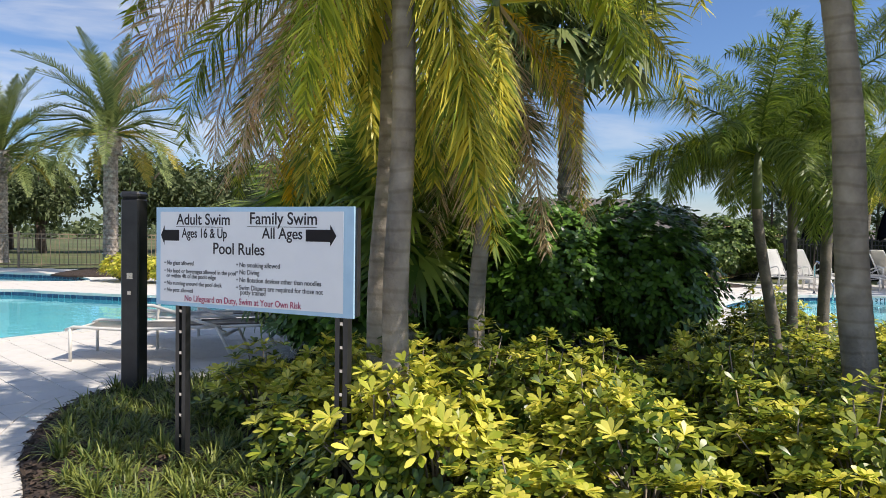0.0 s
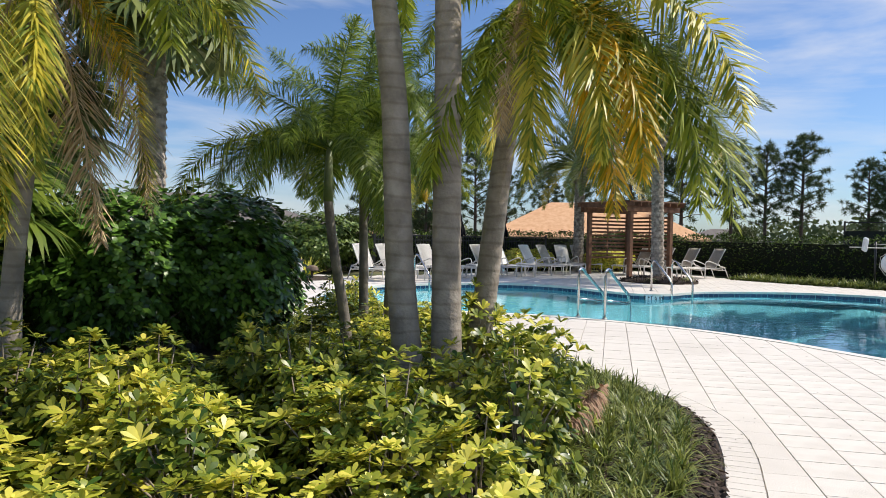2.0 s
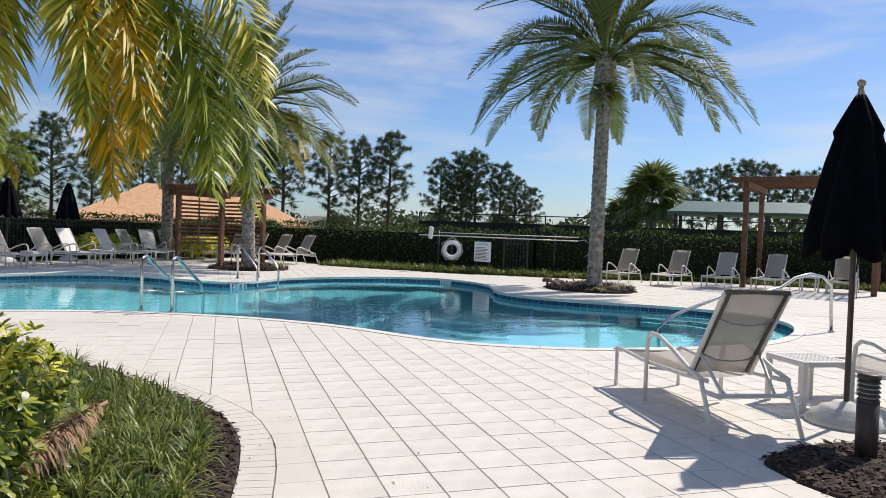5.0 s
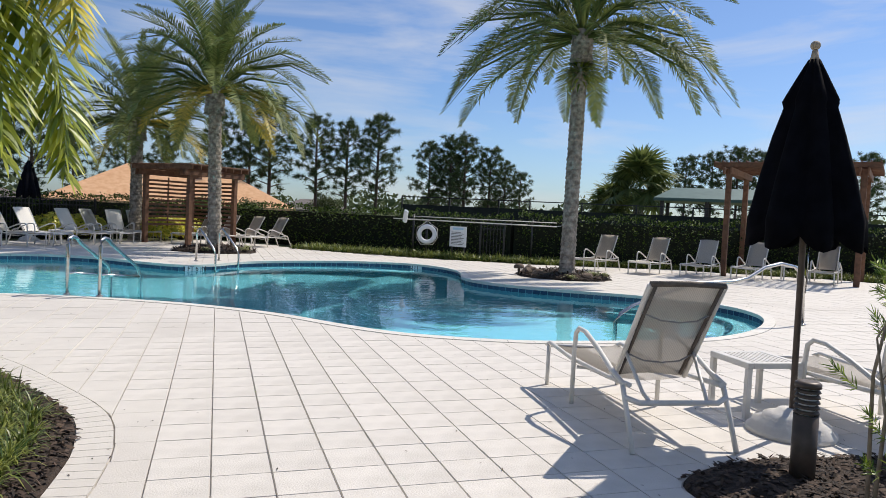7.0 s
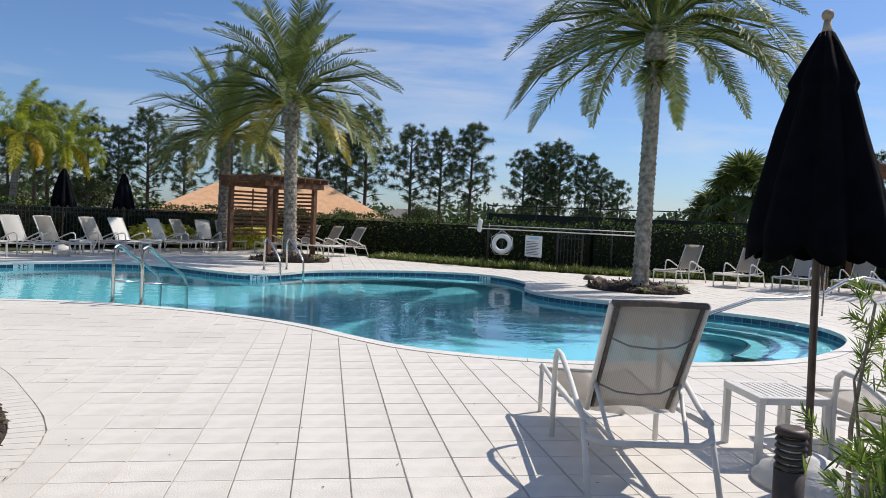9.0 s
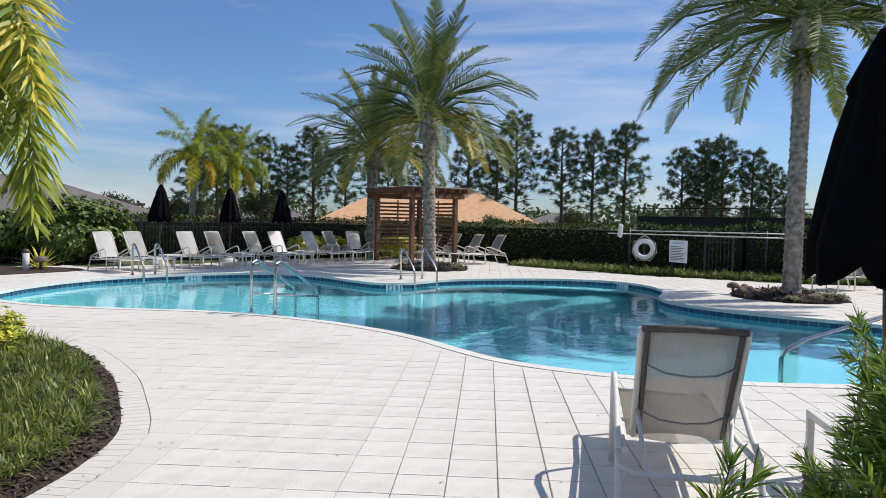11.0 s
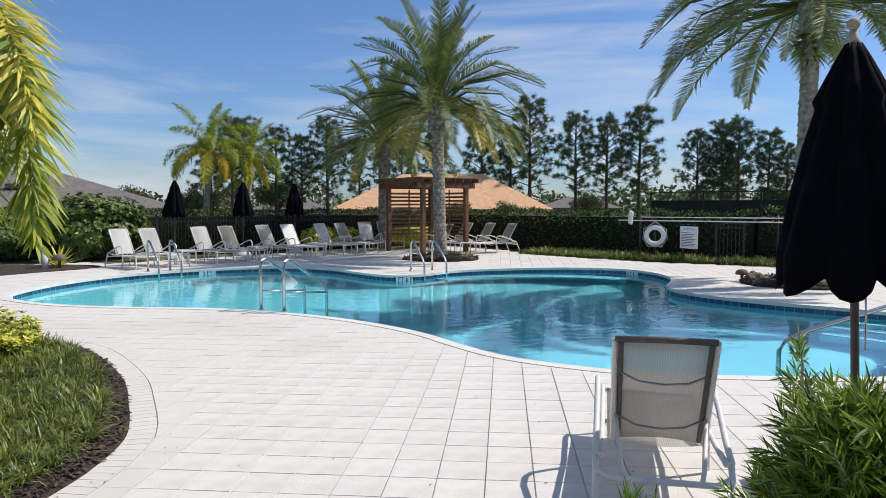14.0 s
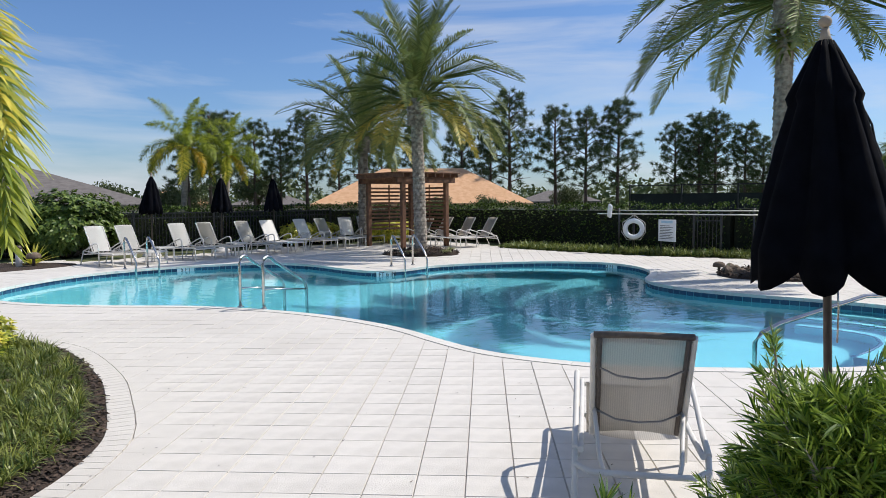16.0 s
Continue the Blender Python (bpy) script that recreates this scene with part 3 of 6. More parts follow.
for i, (x, y) in enumerate(ROW_L):
    dx, dy = 0.26 + 0.05 * math.sin(i * 2.1), -0.96
    m = heading(x - 0.5 * dx, y - 0.5 * dy, dx, dy)
    if i:
        copy_thing(far_lounger, m)
    else:
        far_lounger = build_lounger(m, FAR_L, "loungers across the pool", cloth="sling_lit")
for i, (x, y) in enumerate(((18.75, 20.35), (19.15, 19.65), (19.6, 18.85), (19.9, 17.95))):
    c = copy_thing(near, heading(x + 0.5, y, -1, 0.08 * i - 0.16))
    tagged(c, "off-white sling sun lounger standing beside the wooden pergola", group="loungers beside the pergola")
for i, (x, y) in enumerate(((16.6, 22.3), (17.6, 22.6))):
    c = copy_thing(far_lounger, heading(x + 0.2, y + 0.5, -0.2, -0.98))
    tagged(c, "off-white sling sun lounger standing beside the wooden pergola", group="loungers beside the pergola")
for i, (x, y) in enumerate(((22.2, 6.8), (22.84, 5.43), (23.42, 4.17), (24.0, 2.89), (24.84, 1.12))):
    dx, dy = -0.99, 0.08 + 0.06 * math.sin(3 * i)
    c = copy_thing(near, heading(x - 0.5 * dx, y - 0.5 * dy, dx, dy))
    tagged(c, "off-white sling sun lounger in shade before the dark hedge", group="loungers before the hedge")
flat = build_lounger(heading(-2.8, 7.4, -1.0, -0.12), "white sun lounger lying flat beside the second pool", "loungers beside the second pool", flat=True)
copy_thing(flat, heading(-2.75, 8.5, -1.0, -0.2))


def build_table(m, label, s=0.47, h=0.42):
    t = thing("side_table", m, label, "table", "white side tables")
    b = 0.02
    for x0, y0, x1, y1 in ((-s / 2, -s / 2, s / 2, -s / 2 + 0.05), (-s / 2, s / 2 - 0.05, s / 2, s / 2), (-s / 2, -s / 2 + 0.05, -s / 2 + 0.05, s / 2 - 0.05), (s / 2 - 0.05, -s / 2 + 0.05, s / 2, s / 2 - 0.05)):
        part("frame_rail", bx(x0, y0, h - 0.045, x1, y1, h, 0.004), M["white_alu"], t)
    n = 9
    for i in range(n):
        y = -s / 2 + 0.05 + (i + 0.5) * (s - 0.1) / n
        part("slat", bx(-s / 2 + 0.05, y - 0.013, h - 0.016, s / 2 - 0.05, y + 0.013, h - 0.004), M["white_alu"], t)
    for sx in (-0.06, 0.06):
        part("crossbar", bx(sx - 0.012, -s / 2 + 0.05, h - 0.024, sx + 0.012, s / 2 - 0.05, h - 0.017), M["white_alu"], t)
    for sx in (-1, 1):
        for sy in (-1, 1):
            x, y = sx * (s / 2 - 0.022), sy * (s / 2 - 0.022)
            part("leg", bx(x - 0.02, y - 0.02, 0, x + 0.02, y + 0.02, h - 0.046, 0.003), M["white_alu"], t)
    return t


tbl = build_table(heading(7.99, 0.65, 0.707, 0.707), "square white slatted side table between two loungers")
for x, y in ((9.15, 19.5), (11.5, 20.0), (13.8, 20.6), (24.5, 2.0)):
    copy_thing(tbl, heading(x, y, 0.97, 0.25))


def build_umbrella(m, label, group, top=2.62, lean=(-0.19, -0.04), low=1.34, r=0.385, base=True):
    t = thing("patio_umbrella", m, label, "umbrella", group)
    ax = Vector((lean[0], lean[1], top)) / top
    if base:
        part("base", lathe([(0.29, 0.0), (0.29, 0.035), (0.255, 0.06), (0.25, 0.085), (0.19, 0.10), (0.185, 0.125), (0.12, 0.14), (0.09, 0.17), (0.05, 0.18)], 28), M["concrete"], t, "scalloped white base")
    part("pole", tube([ax * 0.12, ax * (top - 0.12)], 0.021, 10), M["bronze"], t, "brown-grey metal pole")
    bm = bmesh.new()
    n, ribs = 48, 8
    prof = [(low, 1.0), (low + 0.16, 0.97), (low + 0.42, 0.78), (low + 0.70, 0.58), (top - 0.42, 0.43), (top - 0.38, 0.46), (top - 0.30, 0.36), (top - 0.18, 0.20), (top - 0.11, 0.10)]
    rings = []
    for z, f in prof:
        ring = []
        for k in range(n):
            a = 2 * math.pi * k / n
            fold = abs(math.sin(a * ribs / 2))
            rr = r * f * (0.72 + 0.28 * fold + 0.05 * math.sin(3 * a + z * 4))
            dz = 0.10 * (fold - 0.6) * (1 if z < low + 0.02 else 0.0)
            c = ax * (z - dz)
            ring.append(bm.verts.new((c.x + rr * math.cos(a), c.y + rr * math.sin(a), c.z)))
        rings.append(ring)
    for a, b in zip(rings, rings[1:]):
        for k in range(n):
            bm.faces.new((a[k], a[(k + 1) % n], b[(k + 1) % n], b[k])).smooth = True
    bm.faces.new(rings[-1])
    bmesh.ops.solidify(bm, geom=bm.faces[:], thickness=0.006)
    part("canopy", bm, M["canvas"], t, "closed black canvas canopy")
    cap = bmesh.new()
    bmesh.ops.create_uvsphere(cap, u_segments=14, v_segments=10, radius=0.031, matrix=Matrix.Translation(ax * (top - 0.02)))
    tube_into(cap, [ax * (top - 0.13), ax * (top - 0.09), ax * (top - 0.05)], [0.04, 0.024, 0.018], 12)
    for f in cap.faces:
        f.smooth = True
    part("finial", cap, M["finial"], t, "round weathered wooden finial")
    # tie cords and pull ring
    part("tie_cord", tube([ax * 2.22 + Vector((0.13, -0.1, 0)), ax * 2.1 + Vector((0.18, -0.14, 0)), ax * 2.02 + Vector((0.19, -0.15, 0)), ax * 1.94 + Vector((0.22, -0.17, 0))], 0.006, 5), M["black"], t)
    part("pull_cord", tube([ax * low + Vector((0.04, -0.03, 0.05)), ax * (low - 0.15) + Vector((0.045, -0.035, 0)), ax * (low - 0.33) + Vector((0.04, -0.03, 0))], 0.005, 5), M["steel"], t)
    return t


build_umbrella(pose(7.525, 0.335, 0), "closed black patio umbrella with a round finial on a white base", "black patio umbrellas", 2.62, (-0.222, 0.0), 1.31, 0.385)
far_u = build_umbrella(pose(9.37, 21.6, 0), "closed black patio umbrella standing behind the far loungers", "black patio umbrellas", 2.6, (0.06, 0.0), 1.35, 0.36)
copy_thing(far_u, pose(11.73, 22.0, 0, 0, 0, 40))
copy_thing(far_u, pose(13.78, 22.35, 0, 0, 0, 110))


# ---- handrails ----
def build_rail(pts, label, group="stainless pool rails", extra=None):
    t = thing("pool_rail", Matrix(), label, "handrail", group)
    for line in pts:
        part("rail", tube(line, 0.026, 10), M["steel"], t)
        for q in (line[0], line[-1]):
            if abs(q[2]) < 0.02:
                part("flange", lathe([(0.05, 0), (0.05, 0.012), (0.03, 0.022)], 16).copy(), M["steel"], t).location = (q[0], q[1], 0.009)
    for line in extra or ():
        part("rung", tube(line, 0.018, 8), M["steel"], t)
    return t


def arch_rail(x, y, dx, dy, h, run, drop):
    """A grab rail that rises from the deck and runs down into the water."""
    p = lambda s, z: (x + dx * s, y + dy * s, z)
    return [p(0, 0.0), p(0, h - 0.12), p(0.03, h - 0.04), p(0.10, h), p(0.19, h - 0.02), p(0.30, h - 0.10), p(run - 0.08, 0.36), p(run, 0.22), p(run + 0.01, -drop)]


ra, rb, dd = (7.75, 9.64), (7.97, 9.21), (0.885, 0.47)
A, B = arch_rail(*ra, *dd, 0.84, 1.12, 0.7), arch_rail(*rb, *dd, 0.84, 1.12, 0.7)
build_rail([A, B], "bent stainless steel handrails rising from the deck into the water", extra=[[(ra[0], ra[1], 0.32), (ra[0] + dd[0] * 1.12, ra[1] + dd[1] * 1.12, 0.20)], [(rb[0], rb[1], 0.32), (rb[0] + dd[0] * 1.12, rb[1] + dd[1] * 1.12, 0.20)]])
build_rail([arch_rail(7.75, 17.75, 0.1, -1, 0.80, 0.8, 0.6), arch_rail(8.3, 17.75, 0.1, -1, 0.80, 0.8, 0.6)], "bent stainless steel ladder rails on the far side of the pool")
build_rail([arch_rail(13.35, 13.9, -0.2, -1, 0.80, 0.9, 0.6), arch_rail(13.95, 13.8, -0.2, -1, 0.80, 0.9, 0.6)], "bent stainless steel rails before the date palm")
build_rail([[(11.05, 2.74, -0.5), (11.05, 2.74, 0.12), (11.1, 2.7, 0.22), (11.3, 2.6, 0.32), (12.1, 2.05, 0.62), (12.7, 1.62, 0.65), (12.95, 1.46, 0.70), (13.2, 1.28, 0.86), (13.45, 1.1, 0.92), (13.7, 0.94, 0.88), (13.86, 0.83, 0.74), (13.9, 0.8, 0.0)]], "long bent stainless steel rail over the entry steps of the pool")


# ---- pool steps ----
def arc_step(cx, cy, r, a0, a1, top, label):
    n = 20
    pts = [(cx + r * math.cos(radians(a0 + (a1 - a0) * k / n)), cy + r * math.sin(radians(a0 + (a1 - a0) * k / n))) for k in range(n + 1)]
    inner = [(cx + (r - 0.56) * math.cos(radians(a0 + (a1 - a0) * k / n)), cy + (r - 0.56) * math.sin(radians(a0 + (a1 - a0) * k / n))) for k in range(n + 1)]
    bm = bmesh.new()
    rows = [[bm.verts.new((*p, z)) for p in q] for q, z in ((pts, -1.4), (pts, top), (inner, top))]
    for a, b in zip(rows, rows[1:]):
        for k in range(n):
            bm.faces.new((a[k], a[k + 1], b[k + 1], b[k]))
    ob = part("pool_step", bm, M["plaster"])
    tagged(ob, label, "step", "pool steps", "structure")
    nb = bmesh.new()
    tube_into(nb, [(*p, top + 0.004) for p in pts], 0.02, 6)
    part("nosing", nb, M["plaster"], ob)


def wall_step(run, width, top, label):
    """A tread that follows the pool wall over part of its outline."""
    outer = offset(POOL, -0.03)[run]
    inner = offset(POOL, -width)[run]
    n = len(outer)
    v = np.concatenate([np.c_[outer, np.full(n, top)], np.c_[inner, np.full(n, top)], np.c_[inner, np.full(n, -1.42)]])
    f = [(a + i, a + i + 1, a + n + i + 1, a + n + i) for a in (0, n) for i in range(n - 1)]
    ob = part("pool_step", mesh_of("pool_step", v, f, M["plaster"]))
    tagged(ob, label, "step", "pool steps", "structure")
    part("nosing", tube([(*p, top + 0.004) for p in inner], 0.03, 6), M["tileband" if top < -0.5 else "plaster"], ob)


lobe = np.where((POOL[:, 0] > 12.9) & (POOL[:, 1] < 4.4))[0]
for k in range(3):
    wall_step(lobe, 0.45 + 0.42 * k, -0.34 - 0.26 * k, "curved pale blue entry step under the water")
for k, r in enumerate((4.0, 3.5)):
    arc_step(14.2, 9.7, r, 12, 100, -0.28 - 0.26 * (1 - k), "curved pale blue bench step under the water")


# ---- pergolas ----
def build_pergola(corners, h, label, panels=(), rafters=9):
    """corners: left, front, right, back as plan points."""
    t = thing("pergola", pose(*corners[1], 0), label, "pergola", "wooden pergolas")
    o = Vector((*corners[1], 0))
    P4 = [Vector((*c, 0)) - o for c in corners]
    ex, ey = (P4[2] - P4[1]).normalized(), (P4[0] - P4[1]).normalized()
    W, D = (P4[2] - P4[1]).length, (P4[0] - P4[1]).length
    rot = Matrix(((ex.x, ey.x, 0, 0), (ex.y, ey.y, 0, 0), (0, 0, 1, 0), (0, 0, 0, 1)))
    pb = lambda *a: bx(*a, 0.008, rot)
    for x in (0, W):
        for y in (0, D):
            part("post", pb(x - 0.075, y - 0.075, 0, x + 0.075, y + 0.075, h - 0.2), M["cedar"], t)
    for y in (0, D):
        for s in (-1, 1):
            part("beam", pb(-0.35, y + s * 0.10 - 0.022, h - 0.36, W + 0.35, y + s * 0.10 + 0.022, h - 0.17), M["cedar"], t)
    for i in range(rafters):
        x = -0.25 + i * (W + 0.5) / (rafters - 1)
        part("rafter", pb(x - 0.022, -0.4, h - 0.168, x + 0.022, D + 0.4, h - 0.03), M["cedar"], t)
    nb = 2 * rafters
    for i in range(nb):
        y = -0.36 + i * (D + 0.72) / (nb - 1)
        part("purlin", pb(-0.38, y - 0.02, h - 0.028, W + 0.38, y + 0.02, h + 0.012), M["cedar"], t)
    for side in panels:
        n = 12
        for i in range(n):
            z = 0.62 + i * (h - 1.15) / (n - 1)
            if side == "x":
                part("slat", pb(0.08, D + 0.03, z - 0.036, W - 0.08, D + 0.055, z + 0.036), M["cedar"], t)
            else:
                part("slat", pb(W + 0.03, 0.08, z - 0.036, W + 0.055, D - 0.08, z + 0.036), M["cedar"], t)
        part("stile", pb(W / 2 - 0.03, D + 0.056, 0.55, W / 2 + 0.03, D + 0.09, h - 0.4) if side == "x" else pb(W + 0.056, D / 2 - 0.03, 0.55, W + 0.09, D / 2 + 0.03, h - 0.4), M["cedar"], t)
    return t


build_pergola([(16.95, 21.1), (17.08, 19.0), (19.05, 19.13), (18.92, 21.23)], 2.66, "brown stained wooden pergola with slatted back walls beside the pool", "xy", 8)
build_pergola([(24.0, 3.75), (23.85, 0.35), (26.6, 0.3), (26.8, 3.75)], 3.35, "tall brown stained wooden pergola over the shaded loungers", "", 10)


# ---- signs ----
def text_mesh(body, size, m, material, parent, name="lettering", align="LEFT", width=1.0):
    cu = bpy.data.curves.new("t", "FONT")
    cu.body, cu.size, cu.align_x, cu.extrude = body, size * 1.1, align, 0.0004
    cu.offset = size * 0.012
    ob = bpy.data.objects.new("t", cu)
    scene.collection.objects.link(ob)
    me = bpy.data.meshes.new_from_object(ob)
    bpy.data.objects.remove(ob)
    me.materials.clear()
    me.materials.append(material)
    o = part(name, me, parent=parent)
    o["kind"] = "stuff"
    o.matrix_basis = m @ Matrix.Diagonal((width, 1, 1, 1))
    return o


def build_pool_sign():
    L, R = Vector((-1.93, 3.74, 0)), Vector((-0.68, 3.27, 0))
    W = (R - L).length
    a = math.degrees(math.atan2(R.y - L.y, R.x - L.x))
    t = thing("pool_rules_sign", pose(L.x, L.y, 0, 0, 0, a), "white pool rules sign with pale blue border on two black posts", "sign")
    z0, z1 = 0.985, 1.54
    board = part("board", bx(0, 0, z0, W, 0.012, z1), M["signblue"], t)
    part("sign_face", bx(0.035, -0.003, z0 + 0.022, W - 0.06, -0.0005, z1 - 0.025), M["white"], t)
    part("backing", bx(0.01, 0.013, z0 + 0.01, W + 0.012, 0.045, z1 - 0.005), M["black"], t)
    for x in (0.14, W - 0.10):
        for s in (-1, 1):
            p = part("post", bx(x + s * 0.024 - 0.014, 0.046, 0, x + s * 0.024 + 0.014, 0.085, z1 - 0.02), M["black"], t)
        for z in np.arange(0.1, 0.95, 0.12):
            part("bolt", bx(x - 0.008, 0.046, z, x + 0.008, 0.052, z + 0.016), M["steel"], t)
    up = lambda x, z: Matrix.Translation((x, -0.0045, z)) @ Matrix.Rotation(radians(90), 4, "X")
    u = W / 356.0
    S = lambda px: px * u
    zz = lambda k: z1 - k * (z1 - z0)
    for body, x, k, size, ink, wd in (("Adult Swim", 0.12, 0.175, 0.08, "ink", 0.95), ("Family Swim", 0.51, 0.165, 0.082, "ink", 0.98), ("Ages 16 & Up", 0.15, 0.305, 0.068, "ink", 0.78), ("All Ages", 0.575, 0.30, 0.075, "ink", 0.95), ("Pool Rules", 0.32, 0.46, 0.08, "ink", 0.95),
                                    ("• No glass allowed", 0.05, 0.585, 0.030, "greyink", 0.9), ("• No food or beverages allowed in the pool", 0.05, 0.665, 0.030, "greyink", 0.9), ("  or within 4ft of the pools edge", 0.05, 0.715, 0.030, "greyink", 0.9), ("• No running around the pool deck", 0.05, 0.79, 0.030, "greyink", 0.9), ("• No pets allowed", 0.05, 0.86, 0.030, "greyink", 0.9),
                                    ("• No smoking allowed", 0.445, 0.58, 0.033, "greyink", 0.9), ("• No Diving", 0.445, 0.65, 0.033, "greyink", 0.9), ("• No flotation devices other than noodles", 0.445, 0.725, 0.033, "greyink", 0.9), ("• Swim Diapers are required for those not", 0.445, 0.80, 0.033, "greyink", 0.9), ("   potty trained", 0.445, 0.845, 0.033, "greyink", 0.9), ("No Lifeguard on Duty, Swim at Your Own Risk", 0.165, 0.945, 0.044, "redink", 0.86)):
        text_mesh(body, size, up(x * W, zz(k)), M[ink], t, width=wd)
    for x0, x1, k in ((0.115, 0.375, 0.195), (0.50, 0.835, 0.187)):
        part("underline", bx(x0 * W, -0.0042, zz(k) - 0.003, x1 * W, -0.0032, zz(k)), M["ink"], t)
    for x0, x1, k, s in ((0.03, 0.135, 0.285, -1), (0.785, 0.925, 0.265, 1)):
        bm = bmesh.new()
        xa, xb = (x0, x1) if s < 0 else (x1, x0)
        xm = xa + (xb - xa) * 0.2
        pts = [(xa, 0), (xm, 0.10), (xm, 0.055), (xb, 0.055), (xb, -0.055), (xm, -0.055), (xm, -0.10)]
        f = bm.faces.new([bm.verts.new((px * W, -0.0045, zz(k + pz))) for px, pz in pts])
        bmesh.ops.solidify(bm, geom=[f], thickness=0.0008)
        part("arrow", bm, M["ink"], t)
    return t


build_pool_sign()
post = thing("light_post", pose(-3.0, 5.46, 0), "square black painted light post beside the sign", "post")
part("shaft", bx(-0.078, -0.078, 0, 0.078, 0.078, 1.66, 0.012), M["black"], post)
part("cap", bx(-0.085, -0.085, 1.661, 0.085, 0.085, 1.72, 0.02), M["black"], post)
part("plate", bx(-0.02, -0.083, 1.0, 0.03, -0.0785, 1.05), M["steel"], post)
part("plate", bx(-0.015, -0.083, 0.87, 0.015, -0.0785, 0.9), M["steel"], post)

# life ring, hook pole and small rules sign on the fence before the hedge
ring = thing("life_ring", pose(21.42, 12.55, 0.75, 0, 0, -51), "white life ring hanging by its rope on a post", "life ring")
bm = bmesh.new()
Rr, rr = 0.255, 0.075
g = [[bm.verts.new(((Rr + rr * math.cos(b)) * math.cos(a), 0.8 * rr * math.sin(b), (Rr + rr * math.cos(b)) * math.sin(a))) for b in np.linspace(0, 2 * math.pi, 12, endpoint=False)] for a in np.linspace(0, 2 * math.pi, 28, endpoint=False)]
for i in range(28):
    for j in range(12):
        bm.faces.new((g[i][j], g[(i + 1) % 28][j], g[(i + 1) % 28][(j + 1) % 12], g[i][(j + 1) % 12])).smooth = True
part("ring", bm, M["white"], ring)
part("rope", tube([(-0.36, 0, -0.1), (-0.33, 0, 0.2), (-0.1, 0, 0.36), (0, 0, 0.45), (0.1, 0, 0.36), (0.33, 0, 0.2), (0.36, 0, -0.1), (0.2, 0, -0.34), (-0.2, 0, -0.34), (-0.36, 0, -0.1)], 0.012, 6), M["concrete"], ring)
part("post", tube([(0, 0.12, -0.75), (0, 0.12, 0.5)], 0.035, 8), M["black"], ring)
part("bracket", tube([(0, 0.1, 0.45), (0, -0.02, 0.45)], 0.012, 6), M["black"], ring)
hook = thing("rescue_hook", Matrix(), "long white rescue pole with a folded white float on black posts", "rescue pole")
a0, a1 = Vector((20.95, 13.6, 1.22)), Vector((23.1, 8.7, 1.2))
part("pole", tube([a0, a1], 0.018, 8), M["white_alu"], hook)
part("pole", tube([a0 + Vector((0.4, -0.5, 0.1)), a1 + Vector((0, 0, 0.12))], 0.014, 8), M["white_alu"], hook)
part("hook", tube([a1, a1 + Vector((0.08, -0.2, 0.05)), a1 + Vector((0.14, -0.38, -0.12)), a1 + Vector((0.12, -0.36, -0.4)), a1 + Vector((0.05, -0.2, -0.52))], 0.014, 8), M["steel"], hook)
fb = bmesh.new()
box(fb, -0.05, -0.1, -0.2, 0.05, 0.1, 0.22, 0.03, Matrix.Translation((21.0, 13.15, 1.3)) @ Euler((0.25, 0, -0.5)).to_matrix().to_4x4())
part("float", fb, M["white"], hook)
for k in (0.12, 0.85):
    p = a0.lerp(a1, k)
    part("post", tube([(p.x + 0.08, p.y, 0), (p.x + 0.08, p.y, 1.4)], 0.03, 8), M["black"], hook)
    part("bracket", tube([(p.x + 0.08, p.y, 1.22), (p.x, p.y, 1.22)], 0.012, 6), M["black"], hook)
rs = thing("small_rules_sign", heading(21.65, 11.8, -0.1, -0.72), "small white rules sign with blue heading on the fence", "sign")
part("board", bx(0, -0.01, 0.40, 0.68, 0.01, 1.06), M["white"], rs)
part("heading", bx(0.12, -0.014, 0.95, 0.56, -0.0105, 1.02), M["signblue"], rs)
for i in range(9):
    part("text_bar", bx(0.06, -0.013, 0.86 - i * 0.048, 0.06 + 0.56 * (0.7 + 0.3 * ((i * 37) % 10) / 10), -0.0105, 0.878 - i * 0.048), M["greyink"], rs)
for x in (0.08, 0.6):
    part("post", bx(x - 0.02, 0.011, 0, x + 0.02, 0.05, 1.0), M["black"], rs)


# ---- path lights ----
def build_bollard(x, y, h, label):
    t = thing("bollard_light", pose(x, y, 0), label, "bollard light", "bollard lights")
    part("shaft", lathe([(0.065, 0), (0.065, h * 0.68)], 20), M["bronze"], t)
    for i in range(5):
        z = h * 0.69 + i * h * 0.05
        part("louvre", lathe([(0.052, z), (0.068, z + 0.004), (0.058, z + h * 0.034)], 20), M["bronze"], t)
    part("core", lathe([(0.045, h * 0.68), (0.045, h * 0.95)], 12), M["white"], t)
    part("cap", lathe([(0.068, h * 0.94), (0.068, h * 0.98), (0.05, h)], 20), M["bronze"], t)
    return t


build_bollard(6.47, 0.18, 0.58, "dark bronze bollard light with louvred head in the mulch")
b2 = thing("bollard_light", pose(5.62, 19.8, 0), "grey bollard light in the far planting bed", "bollard light", "bollard lights")
part("shaft", lathe([(0.08, 0), (0.08, 0.5)], 16), M["concrete"], b2)
part("cap", lathe([(0.085, 0.501), (0.09, 0.56), (0.05, 0.6)], 16), M["bronze"], b2)


